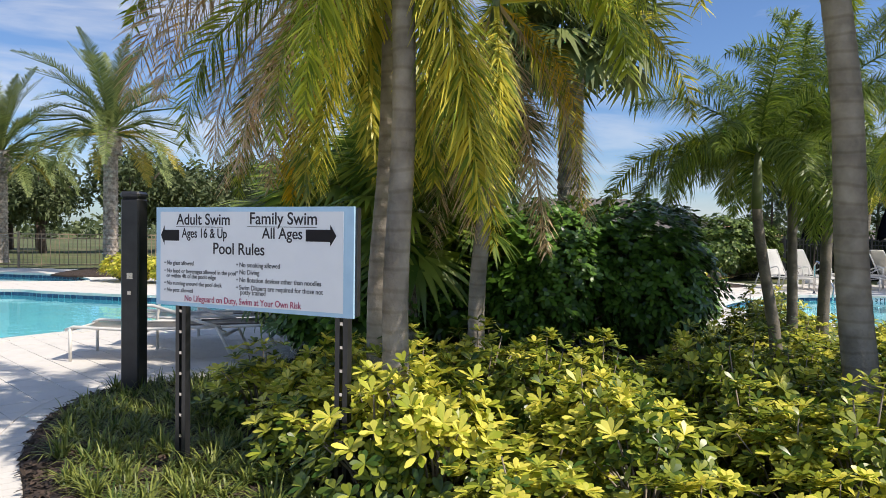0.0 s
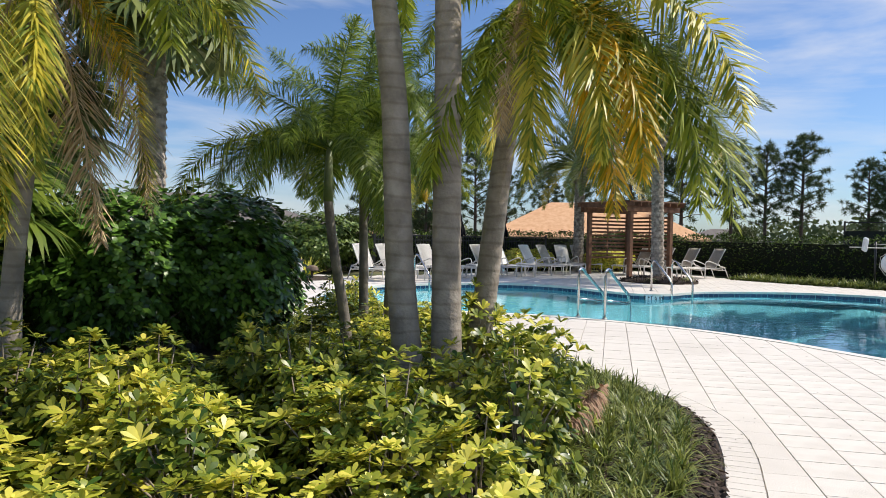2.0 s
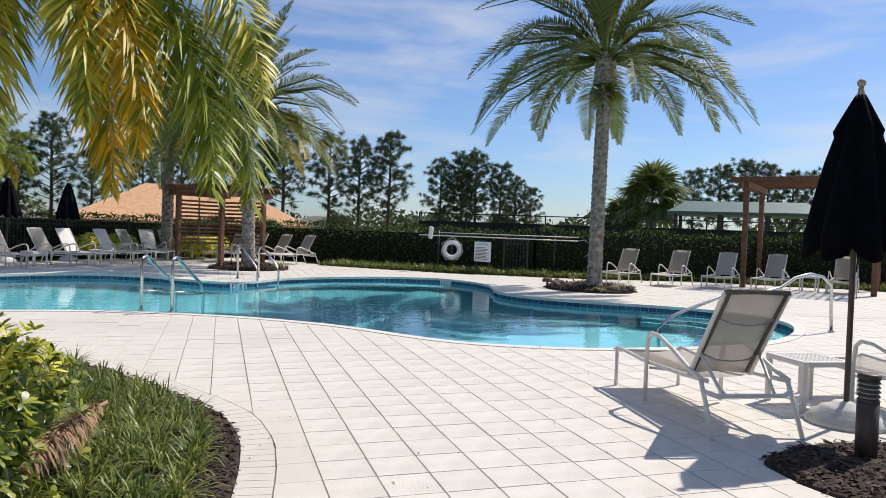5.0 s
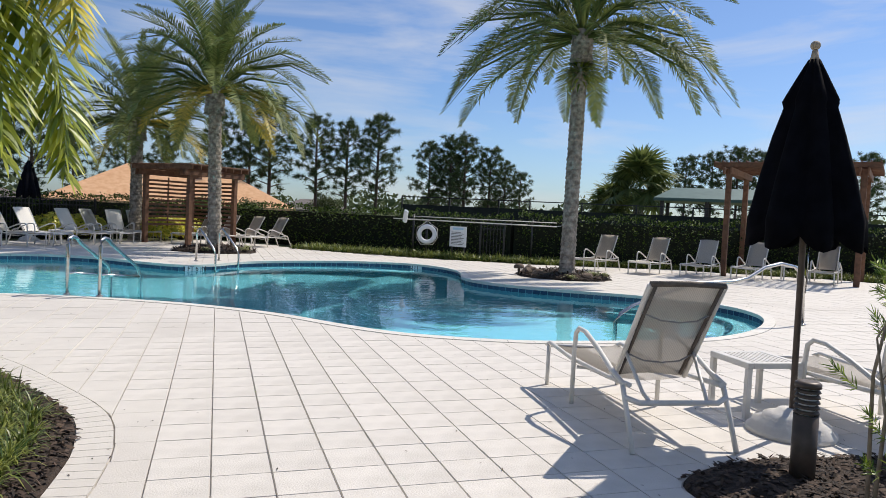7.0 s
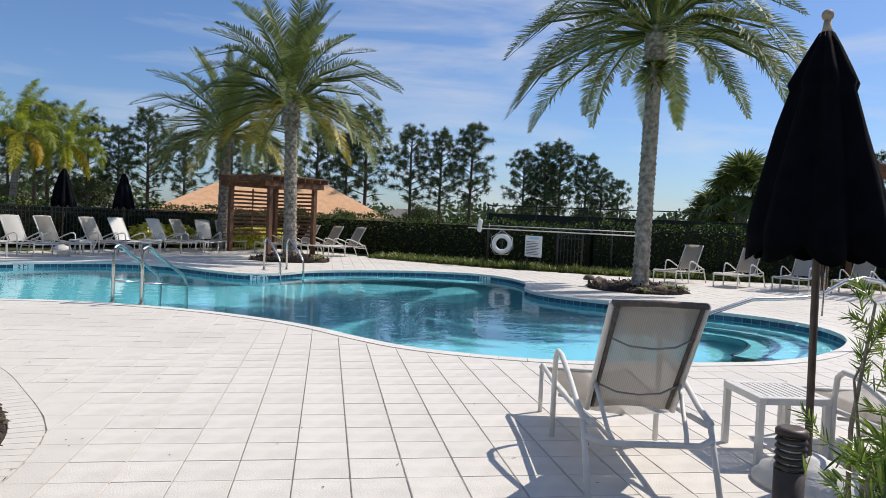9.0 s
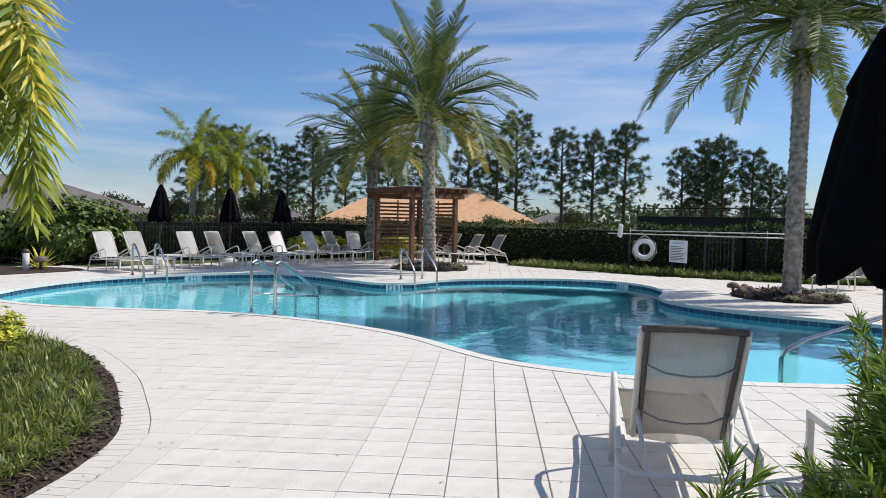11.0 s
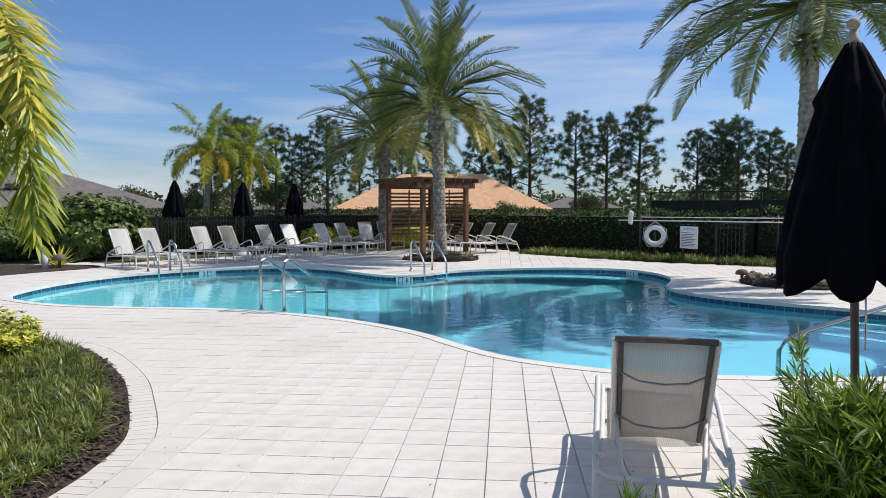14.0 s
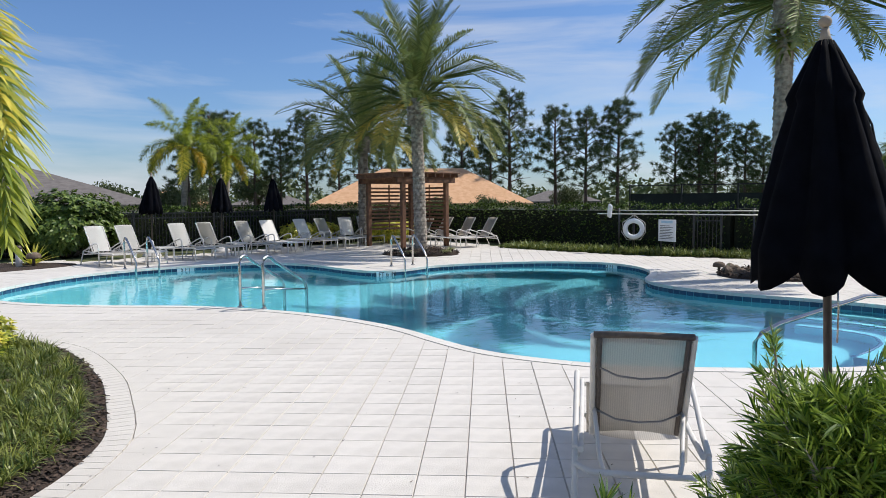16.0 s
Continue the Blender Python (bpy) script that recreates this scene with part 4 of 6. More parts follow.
def build_mushroom(x, y, z, s, label):
    t = thing("mushroom_light", pose(x, y, z), label, "path light", "mushroom path lights")
    part("stem", lathe([(0.03 * s, 0), (0.03 * s, 0.2 * s)], 12), M["bronze"], t)
    part("hood", lathe([(0.14 * s, 0.17 * s), (0.145 * s, 0.2 * s), (0.13 * s, 0.25 * s), (0.08 * s, 0.285 * s), (0.02 * s, 0.295 * s)], 20), M["rock"], t)


build_mushroom(3.8, 5.6, 0.04, 1.0, "low brown mushroom-shaped path light in the grass")
build_mushroom(18.0, 7.5, 0.0, 0.95, "low brown mushroom-shaped path light beside the date palm")
build_mushroom(5.95, 19.75, 0.03, 1.3, "low brown mushroom-shaped path light beside a spiky plant")


# ---- leaves ----
rng = np.random.default_rng(7)
ELLIPSE = (0.12, 0.75, 1.0, 0.72, 0.06)
SPOON = (0.14, 0.45, 0.85, 1.0, 0.30)
BLADE = (1.0, 0.9, 0.62, 0.05)
LANCE = (0.45, 1.0, 0.8, 0.05)
NEEDLE = (1.0, 0.15)


def unit(a):
    return a / np.maximum(np.linalg.norm(a, axis=-1, keepdims=True), 1e-9)


def leaves(base, ahead, up, length, width, prof, droop=0.0, fold=0.0):
    """Ribbons (n, rows, 2, 3): leaves that start at base, run ahead and bend down."""
    n, r = len(base), len(prof)
    ahead = unit(ahead)
    side = unit(np.cross(ahead, up))
    up = np.cross(side, ahead)
    length = np.broadcast_to(length, (n,))[:, None]
    width = np.broadcast_to(width, (n,))[:, None]
    droop = np.broadcast_to(droop, (n,))[:, None]
    out = np.zeros((n, r, 2, 3))
    for k, w in enumerate(prof):
        s = k / (r - 1)
        c = base + ahead * length * s - np.array([0, 0, 1.0]) * (droop * length * s * s)
        out[:, k, 0] = c - side * width * w / 2 + up * width * fold * w
        out[:, k, 1] = c + side * width * w / 2 + up * width * fold * w
    return out


def sphere_dirs(n, g=rng):
    return unit(g.normal(size=(n, 3)))


# ---- palm fronds ----
def frond_mesh(name, kind, L, e0, curl, n, ll, lw, material, seed):
    """One frond along +x: elevation e0 at the base bending down by curl degrees; leaflets in a plume (fox) or a V (date)."""
    g = np.random.default_rng(seed)
    s = np.linspace(0, 1, 25)
    ang = np.radians(e0 - curl * s ** 1.25)
    dx, dz = np.cos(ang), np.sin(ang)
    x, z = np.r_[0, np.cumsum((dx[1:] + dx[:-1]) / 2)] / 24 * L, np.r_[0, np.cumsum((dz[1:] + dz[:-1]) / 2)] / 24 * L
    y = 0.06 * L * g.normal() * s ** 2
    start = 0.16 if kind == "date" else 0.13
    u = start + (1 - start) * (np.arange(n) + g.random(n) * 0.8) / n
    u = np.minimum(u, 0.998)
    P = np.stack([np.interp(u, s, x), np.interp(u, s, y), np.interp(u, s, z)], 1)
    a = np.interp(u, s, ang)
    T = np.stack([np.cos(a), 0 * a, np.sin(a)], 1)
    N = np.stack([-np.sin(a), 0 * a, np.cos(a)], 1)
    S = np.tile([0, 1.0, 0], (n, 1))
    size = np.clip(np.sin(np.pi * (0.12 + 0.82 * (u - start) / (1 - start))), 0.25, 1) * (0.8 + 0.4 * g.random(n))
    if kind == "hang":
        r = g.random(n) * 2 * np.pi
        D = T * 0.8 + S * np.cos(r)[:, None] + N * (np.sin(r) * 0.9)[:, None]
        dr = 0.2 + 0.5 * g.random(n)
    elif kind == "fox":
        r = g.random(n) * 2 * np.pi
        D = T * 0.55 + S * np.cos(r)[:, None] + N * (np.sin(r) * 0.75 + 0.15)[:, None]
        dr = 0.15 + 0.45 * g.random(n)
    else:
        sg = np.where(np.arange(n) % 2 == 0, 1, -1)
        D = T * 0.75 + S * (sg * (0.85 + 0.1 * g.normal(size=n)))[:, None] + N * (0.35 + 0.15 * g.normal(size=n))[:, None]
        dr = 0.06 + 0.12 * g.random(n)
    st = leaves(P, D, N + 0.001, ll * size, lw * (0.8 + 0.4 * g.random(n)), LANCE, dr)
    R = np.stack([x, y, z], 1)
    w = (0.022 if kind == "fox" else 0.03) * L / 2.4
    rach = []
    for off in ((0, 1.0, 0), (0, 0, 1.0)):
        ribs = np.stack([np.stack([R[i] - np.array(off) * w * (1.1 - s[i]) , R[i] + np.array(off) * w * (1.1 - s[i])]) for i in (0, 8, 16, 24)])
        rach.append(ribs)
    return strip_mesh(name, np.concatenate([st, np.array(rach)]), material)


FROND = {}


def frond_set(key, kind, L, n, ll, lw, material, shapes):
    FROND[key] = [frond_mesh("frond", kind, L, e, c, n, ll, lw, material, 11 * i + len(key)) for i, (e, c) in enumerate(shapes)]


SH_FOX = ((78, 50), (60, 85), (42, 105), (25, 105), (8, 95), (-12, 78), (-35, 52), (-58, 30), (-68, 20), (-48, 42))
frond_set("fox", "fox", 2.2, 380, 0.33, 0.021, M["frond"], SH_FOX)
frond_set("fox_t", "fox", 2.2, 360, 0.42, 0.018, M["frond_t"], SH_FOX)
frond_set("fox_y", "fox", 2.3, 380, 0.32, 0.021, M["frond_y"], SH_FOX)
frond_set("fox_o", "fox", 2.3, 340, 0.33, 0.022, M["frond_o"], SH_FOX)
frond_set("fox_d", "fox", 2.1, 280, 0.34, 0.016, M["frond_d"], SH_FOX)
for hk, hm, hn, hw in (("hang_y", "frond_y", 340, 0.020), ("hang_o", "frond_o", 360, 0.021), ("hang_d", "frond_d", 260, 0.012), ("hang_g", "frond", 330, 0.021)):
    frond_set(hk, "hang", 2.3, hn, 0.31, hw, M[hm], SH_FOX)
SH_DATE = ((82, 38), (66, 66), (50, 88), (33, 95), (16, 90), (6, 72), (-5, 60))
frond_set("date", "date", 3.3, 230, 0.42, 0.023, M["frond_date"], SH_DATE)
frond_set("date_y", "date", 3.1, 220, 0.41, 0.023, M["frond_g"], SH_DATE)
frond_set("date_d", "date", 2.4, 110, 0.3, 0.02, M["frond_d"], SH_DATE)


def put_frond(t, key, shape, at, az, scale=1.0, tilt=0.0):
    o = part("frond", FROND[key][shape], parent=t)
    o.matrix_basis = pose(*at, tilt, 0, az) @ Matrix.Diagonal((scale, scale, scale, 1))
    return o


def trunk_rings(path, r0, r1, ring=0.09, sides=18, bump=0.02, kind="fox"):
    """Palm trunk along a plan path (list of x, y, z), ringed or scaled."""
    pts = np.array(path, float)
    seg = np.r_[0, np.cumsum(np.linalg.norm(np.diff(pts, axis=0), axis=1))]
    n = int(seg[-1] / (ring / 3 if kind == "fox" else 0.035))
    ss = np.linspace(0, seg[-1], n)
    sp = spline(pts[:, :2], 12, closed=False), np.interp(np.linspace(0, 1, 12 * (len(pts) - 1) + 1), np.linspace(0, 1, len(pts)), pts[:, 2])
    c = np.stack([np.interp(ss, np.linspace(0, seg[-1], len(sp[0])), sp[0][:, 0]), np.interp(ss, np.linspace(0, seg[-1], len(sp[0])), sp[0][:, 1]), np.interp(ss, np.linspace(0, seg[-1], len(sp[1])), sp[1])], 1)
    a = np.arange(sides) / sides * 2 * np.pi
    f = ss / seg[-1]
    rad = r0 + (r1 - r0) * f + r0 * 0.28 * np.exp(-ss / 0.18)
    if kind == "fox":
        rad = rad * (1 + bump * np.where(np.arange(n) % 3 == 0, 1.0, -0.3))
        R = np.tile(rad[:, None], (1, sides))
    else:
        R = np.zeros((n, sides))
        for i in range(n):
            ph = (ss[i] / 0.11)
            k = (a / (2 * np.pi) * 9 + 0.5 * np.floor(ph)) % 1.0
            R[i] = rad[i] * (1 + 0.20 * (1 - ph % 1.0) * (1 - np.abs(2 * k - 1)) - 0.07)
    v = np.stack([c[:, 0:1] + R * np.cos(a), c[:, 1:2] + R * np.sin(a), np.repeat(c[:, 2:3], sides, 1)], 2).reshape(-1, 3)
    fs = [(i * sides + k, i * sides + (k + 1) % sides, (i + 1) * sides + (k + 1) % sides, (i + 1) * sides + k) for i in range(n - 1) for k in range(sides)]
    return mesh_of("trunk", v, fs, M["bark_date" if kind == "date" else "bark_slim" if r0 < 0.07 else "bark_fox"], kind == "fox")


def fox_palm(x, y, top, r, lean=(0, 0), label="foxtail palm", fronds=(), seed=0, spread=1.0, n=11, bend=0.1, low_y=3):
    """Foxtail palm: ringed grey trunk, green crownshaft, plume fronds. fronds: extra (key, shape, azimuth, scale)."""
    g = random.Random(seed)
    t = thing("foxtail_palm", pose(x, y, 0), label, "palm tree", "foxtail palms in the planting bed")
    b = bend
    path = [(0, 0, 0.0), (lean[0] * 0.25 - b * 0.3, lean[1] * 0.25, top * 0.33), (lean[0] * 0.6 + b * 0.1, lean[1] * 0.6, top * 0.66), (lean[0], lean[1], top)]
    part("trunk", trunk_rings(path, r, r * 0.78, 0.11, 20, 0.02), parent=t)
    cs = top + 0.55
    part("crownshaft", tube([(lean[0], lean[1], top - 0.02), (lean[0], lean[1], top + 0.2), (lean[0], lean[1], cs)], [r * 0.86, r * 0.8, r * 0.4], 14), M["crownshaft"], t, "smooth grey-green crownshaft")
    at = (lean[0], lean[1], cs - 0.08)
    for i in range(n):
        sh = min(5 if top > 2.7 else 3 if top < 2.5 else 4, int(i * 6 / n))
        az = i * 137.5 + g.uniform(-15, 15)
        key = "fox_t" if top < 2.5 else "fox" if sh < 4 else g.choice(("fox", "fox_y", "fox_y"))
        put_frond(t, key, sh, at, az, spread * g.uniform(0.88, 1.08))
    for key, sh, az, sc in fronds:
        put_frond(t, key, sh, at, az, sc)
    return t


FL = "foxtail palm with ringed grey trunk and yellowing drooping fronds among shrubs"
fox_palm(-0.50, 3.68, 3.05, 0.078, (-0.02, 0.05), FL, [("hang_y", 8, -8, 0.98), ("hang_y", 8, -35, 0.9), ("hang_d", 8, 25, 0.95), ("hang_g", 8, 15, 0.85), ("hang_y", 8, 195, 0.85), ("hang_g", 9, 215, 0.8), ("hang_g", 9, 235, 0.75), ("hang_d", 9, 170, 0.9)], 1, 0.92, 7)
fox_palm(-0.80, 4.75, 3.0, 0.085, (0.06, 0.0), FL, [("hang_d", 4, 178, 1.0), ("hang_d", 4, 188, 1.05), ("hang_d", 5, 170, 1.0), ("hang_g", 5, 196, 0.95), ("hang_g", 6, 184, 0.95), ("hang_d", 6, 205, 0.95), ("hang_o", 9, 165, 0.9), ("hang_d", 6, 222, 0.9), ("hang_y", 9, 240, 0.9), ("hang_y", 6, 192, 0.9), ("hang_y", 9, 300, 0.85)], 2, 1.0, 7)
fox_palm(-0.15, 5.75, 2.9, 0.075, (0.12, 0.1), FL, [("fox_o", 6, -18, 0.62), ("hang_d", 9, -20, 0.92), ("hang_d", 8, -45, 0.95), ("hang_y", 9, 10, 0.85), ("hang_y", 9, 205, 0.9), ("hang_d", 8, 185, 0.95), ("hang_y", 9, 275, 0.8)], 3, 0.95, 7)
fox_palm(2.46, 4.66, 3.5, 0.112, (-0.28, 0.1), FL, [("hang_g", 5, 175, 0.9)], 4, 0.9, 6, 0.12)
fox_palm(2.70, 4.58, 3.7, 0.116, (-0.06, 0.0), FL, [], 5, 0.9, 6, 0.02)
fox_palm(3.12, 4.95, 2.85, 0.102, (0.33, -0.10), FL, [("hang_o", 5, -88, 1.02), ("hang_o", 6, -80, 0.94), ("hang_y", 5, -97, 0.94), ("hang_g", 5, -66, 1.18), ("fox_y", 4, -72, 1.06), ("hang_g", 5, -76, 1.14), ("hang_y", 6, -112, 0.82), ("hang_d", 6, -126, 0.66), ("hang_g", 6, -140, 0.7), ("hang_g", 6, -155, 0.85), ("hang_y", 6, 80, 0.7)], 6, 0.58, 6, -0.05)
TL = "slim foxtail palm, shade-coloured trunk, feathery green fronds, before the pool"
fox_palm(2.50, 6.25, 1.68, 0.055, (-0.18, 0.1), TL, [("fox", 3, 185, 0.75), ("fox_t", 4, 40, 0.7), ("fox_t", 4, 280, 0.7)], 7, 0.62, 18, -0.06)
fox_palm(3.02, 7.25, 1.95, 0.055, (0.0, 0.1), TL, [("fox_t", 4, 100, 0.7), ("fox_t", 4, 230, 0.7)], 8, 0.60, 16, 0.0)
fox_palm(3.28, 7.2, 2.3, 0.06, (0.10, 0.1), TL, [("fox_t", 4, 160, 0.7), ("fox_t", 4, 320, 0.7)], 9, 0.62, 16, 0.0)
# palms behind the far fence
GL = "small feathery palm with golden lower fronds behind the fence"
for i, (x, y, h, sc) in enumerate(((12.0, 27.3, 3.45, 1.0), (13.9, 27.9, 3.2, 0.9))):
    o = fox_palm(x, y, h, 0.13, (0.2, 0), GL, [("fox_y", 4, 200, sc), ("fox_o", 5, 290, sc * 0.8), ("fox_y", 5, 250, sc)], 20 + i, sc, 18)
    tagged(o, group="palms behind the fence")


def date_palm(x, y, top, r, label, L=1.0, n=34, seed=0, yellow=0, lean=(0, 0), fern=False, mound=True):
    g = random.Random(seed)
    t = thing("date_palm", pose(x, y, 0), label, "palm tree", "date palms by the pool")
    path = [(0, 0, 0.0), (lean[0] * 0.3, lean[1] * 0.3, top * 0.35), (lean[0] * 0.65, lean[1] * 0.65, top * 0.7), (lean[0], lean[1], top)]
    part("trunk", trunk_rings(path, r, r * 0.92, kind="date", sides=27), parent=t)
    part("crown_base", trunk_rings([(lean[0], lean[1], top - 0.55), (lean[0], lean[1], top - 0.2), (lean[0], lean[1], top + 0.25)], r * 1.22, r * 1.5, kind="date", sides=27), parent=t, label="bulging trunk top with cut leaf bases")
    at = (lean[0], lean[1], top + 0.12)
    for i in range(n):
        sh = min(6, int(6.6 * i / n))
        az = i * 137.5 + g.uniform(-12, 12)
        key = "date_y" if sh >= 5 and g.random() < yellow else "date"
        put_frond(t, key, sh, at, az, L * g.uniform(0.88, 1.08))
    if fern:
        q = []
        d = sphere_dirs(260, np.random.default_rng(5))
        d[:, 2] *= 0.5
        base = np.array([lean[0], lean[1], top - 0.75]) + unit(d) * np.array([r, r, 0.3]) * 1.0
        part("fern", strip_mesh("fern", leaves(base, d + np.array([0, 0, 0.3]), np.tile([0, 0, 1.0], (260, 1)), 0.32, 0.05, LANCE, 0.5), M["leaf_sch"]), parent=t, label="bright green fern growing on the trunk")
    return t


date_palm(18.3, 6.35, 5.75, 0.185, "tall date palm with grey scaled trunk and arching fronds", 1.2, 58, 1, 0.0, (0.05, -0.05), True)
date_palm(16.3, 16.8, 4.6, 0.20, "date palm with scaled trunk and yellowing lower fronds", 1.10, 58, 2, 0.4, (-0.1, 0.05))
date_palm(17.6, 22.6, 4.1, 0.21, "date palm with drooping grey-green fronds behind the pergola", 1.08, 54, 3, 0.35)
date_palm(-11.9, 20.4, 4.2, 0.22, "date palm with yellowing fronds beside the second pool", 1.0, 42, 4, 0.6)
date_palm(-19.4, 25.6, 4.1, 0.25, "date palm beside the far fence", 1.1, 40, 5, 0.3)

# raised mulch round the palms
for x, y, rx in ((18.6, 6.55, 1.2), (16.3, 16.75, 1.25), (-11.9, 20.3, 1.6)):
    bm = lathe([(rx, -0.01), (rx * 0.9, 0.06), (rx * 0.6, 0.14), (rx * 0.25, 0.18), (0.05, 0.19)], 28)
    for v in bm.verts:
        v.co.z *= 0.8 + 0.5 * noise.noise(v.co * 3)
        v.co.x, v.co.y = v.co.x * (1 + 0.15 * noise.noise(v.co * 2)) + x, v.co.y * (1 + 0.15 * noise.noise(v.co * 2 + Vector((5, 0, 0)))) + y
    mo = part("ground_mound", bm, M["mulch"])
    tagged(mo, "low brown mulch mound at the foot of a date palm", "mulch", kind="structure")


# ---- fan palms ----
def fan_mesh(seed, material, R=0.62):
    g = np.random.default_rng(seed)
    n = 36
    a = np.radians(np.linspace(-150, 150, n) + g.normal(size=n) * 2)
    base = np.tile([0.75, 0, 0.18], (n, 1))
    D = np.stack([np.cos(a), np.sin(a), 0.25 - 0.35 * np.abs(a) / 2.6], 1)
    st = leaves(base, D, np.tile([0, 0, 1.0], (n, 1)), R * (0.85 + 0.3 * g.random(n)), 0.075, (0.5, 1.0, 0.7, 0.05), 0.35 + 0.3 * g.random(n))
    s = np.linspace(0, 1, 4)
    p = np.stack([0.75 * s, 0 * s, 0.30 * s - 0.12 * s * s], 1)
    pet = np.stack([p - np.array([0, 0.012, 0]), p + np.array([0, 0.012, 0])], 1)[None]
    return strip_mesh("fan_leaf", np.concatenate([st, pet]), material)


FAN = [fan_mesh(i, M["frond_date"]) for i in range(3)]
FAN_G = [fan_mesh(i + 5, M["frond_t"]) for i in range(3)]


def fan_palm(x, y, top, r, n, sc, label, seed, grey=True):
    g = random.Random(seed)
    t = thing("fan_palm", pose(x, y, 0), label, "palm tree", "fan palms")
    part("trunk", trunk_rings([(0, 0, 0), (0, 0, top * 0.5), (0, 0, top)], r, r, kind="date", sides=27), parent=t)
    for i in range(n):
        el = 75 - 125 * (i / n)
        f = part("frond", (FAN if grey else FAN_G)[i % 3], parent=t)
        f.matrix_basis = pose(0, 0, top + 0.05, 0, 0, i * 137.5 + g.uniform(-20, 20)) @ pose(0, 0, 0, 0, -el, 0) @ Matrix.Scale(sc * g.uniform(0.85, 1.15), 4)
    return t


fan_palm(1.05, 10.4, 4.3, 0.18, 46, 1.15, "fan palm with rough brown trunk and shaggy hanging leaves", 1)
fan_palm(-0.6, 11.0, 2.7, 0.15, 40, 1.1, "fan palm with shaggy leaves behind the shrubs", 2)
fan_palm(-2.0, 8.0, 1.3, 0.12, 34, 0.95, "low dark fan palm behind the sign", 3, False)
fan_palm(-1.2, 9.0, 1.7, 0.12, 36, 1.0, "low dark fan palm behind the sign", 4, False)
fan_palm(-0.9, 7.0, 1.5, 0.1, 34, 0.95, "low dark fan palm behind the sign", 5, False)
fan_palm(43.0, 12.0, 3.5, 0.3, 40, 1.8, "round-crowned cabbage palm beyond the hedge", 6)
fan_palm(45.0, 14.3, 2.3, 0.3, 36, 1.4, "round-crowned cabbage palm beyond the hedge", 7)


# ---- shrubs ----
def rosettes(c, ax, k, length, width, tilt, g, prof=ELLIPSE, droop=0.25):
    """k leaves round each axis at each centre."""
    n = len(c)
    ax = unit(ax)
    ref = np.where(np.abs(ax[:, 2:3]) < 0.9, np.array([[0, 0, 1.0]]), np.array([[1.0, 0, 0]]))
    u = unit(np.cross(ax, ref))
    v = np.cross(ax, u)
    out = []
    ph = g.random(n) * 6.28
    for i in range(k):
        a = ph + 2 * np.pi * i / k + g.normal(size=n) * 0.2
        D = u * np.cos(a)[:, None] + v * np.sin(a)[:, None] + ax * (tilt + 0.25 * g.normal(size=n))[:, None]
        out.append(leaves(c, D, ax, length * (0.75 + 0.5 * g.random(n)), width * (0.8 + 0.4 * g.random(n)), prof, droop))
    return np.concatenate(out)


def dome(n, rx, h, g, low=0.05):
    d = sphere_dirs(n * 3, g)
    d[:, 2] = np.abs(d[:, 2])
    d = d[(d[:, 2] > low)][:n]
    return d * np.array([rx, rx, h]) * (0.78 + 0.3 * g.random((len(d), 1))), d


SCH = []
for i in range(5):
    g = np.random.default_rng(40 + i)
    c, d = dome(180, 0.42, 0.66, g, 0.0)
    c *= (0.72 + 0.36 * g.random((len(c), 1)))
    # high rosettes turn yellow: young growth, and sunlit tops painted by leaf colour
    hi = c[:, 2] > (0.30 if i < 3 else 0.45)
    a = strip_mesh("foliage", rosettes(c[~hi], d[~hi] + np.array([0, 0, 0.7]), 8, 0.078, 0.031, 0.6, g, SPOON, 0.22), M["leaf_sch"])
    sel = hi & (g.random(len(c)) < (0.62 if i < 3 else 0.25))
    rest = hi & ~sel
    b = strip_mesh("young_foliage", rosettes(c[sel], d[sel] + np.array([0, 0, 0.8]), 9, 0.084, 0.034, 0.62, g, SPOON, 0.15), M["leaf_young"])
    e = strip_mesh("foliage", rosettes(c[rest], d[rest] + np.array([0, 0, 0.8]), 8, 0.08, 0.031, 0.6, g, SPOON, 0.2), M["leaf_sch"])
    bm = bmesh.new()
    for p in c[:: 6]:
        tube_into(bm, [(p[0] * 0.15, p[1] * 0.15, 0), (p[0] * 0.5, p[1] * 0.5, p[2] * 0.55), tuple(p * 0.97)], [0.009, 0.007, 0.004], 5)
    st = bpy.data.meshes.new("branching_stem")
    bm.to_mesh(st)
    bm.free()
    st.materials.append(M["branch"])
    SCH.append((a, b, e, st))


def sch_shrub(x, y, s, h, var, az):
    t = thing("umbrella_shrub", pose(x, y, 0.04, 0, 0, az) @ Matrix.Diagonal((s, s, h, 1)), "variegated yellow and green umbrella shrub in the palm bed" if var < 3 else "green umbrella shrub with palm shade put into its leaf colour", "shrub", "variegated shrubs under the palms")
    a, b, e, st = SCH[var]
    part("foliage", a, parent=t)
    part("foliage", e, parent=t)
    part("young_foliage", b, parent=t, label="yellow young leaves with sunlight put into their colour")
    part("branching_stem", st, parent=t)
    return t


g = np.random.default_rng(3)
SHRUB = ccw(np.array([(-1.85, 4.75), (-1.4, 4.05), (-0.9, 3.6), (-0.4, 3.2), (-0.05, 2.75), (0.6, 2.5), (1.7, 2.55), (2.5, 3.0), (3.05, 3.7), (3.4, 4.4), (3.52, 5.2), (3.7, 6.2), (3.9, 7.4), (3.8, 8.8), (3.3, 9.3), (2.6, 8.0), (2.3, 6.6), (0.4, 6.3), (-1.0, 6.0), (-1.7, 5.5)], float))
yy, xx = np.mgrid[2.3:9.5:0.52, -2.2:4.4:0.52]
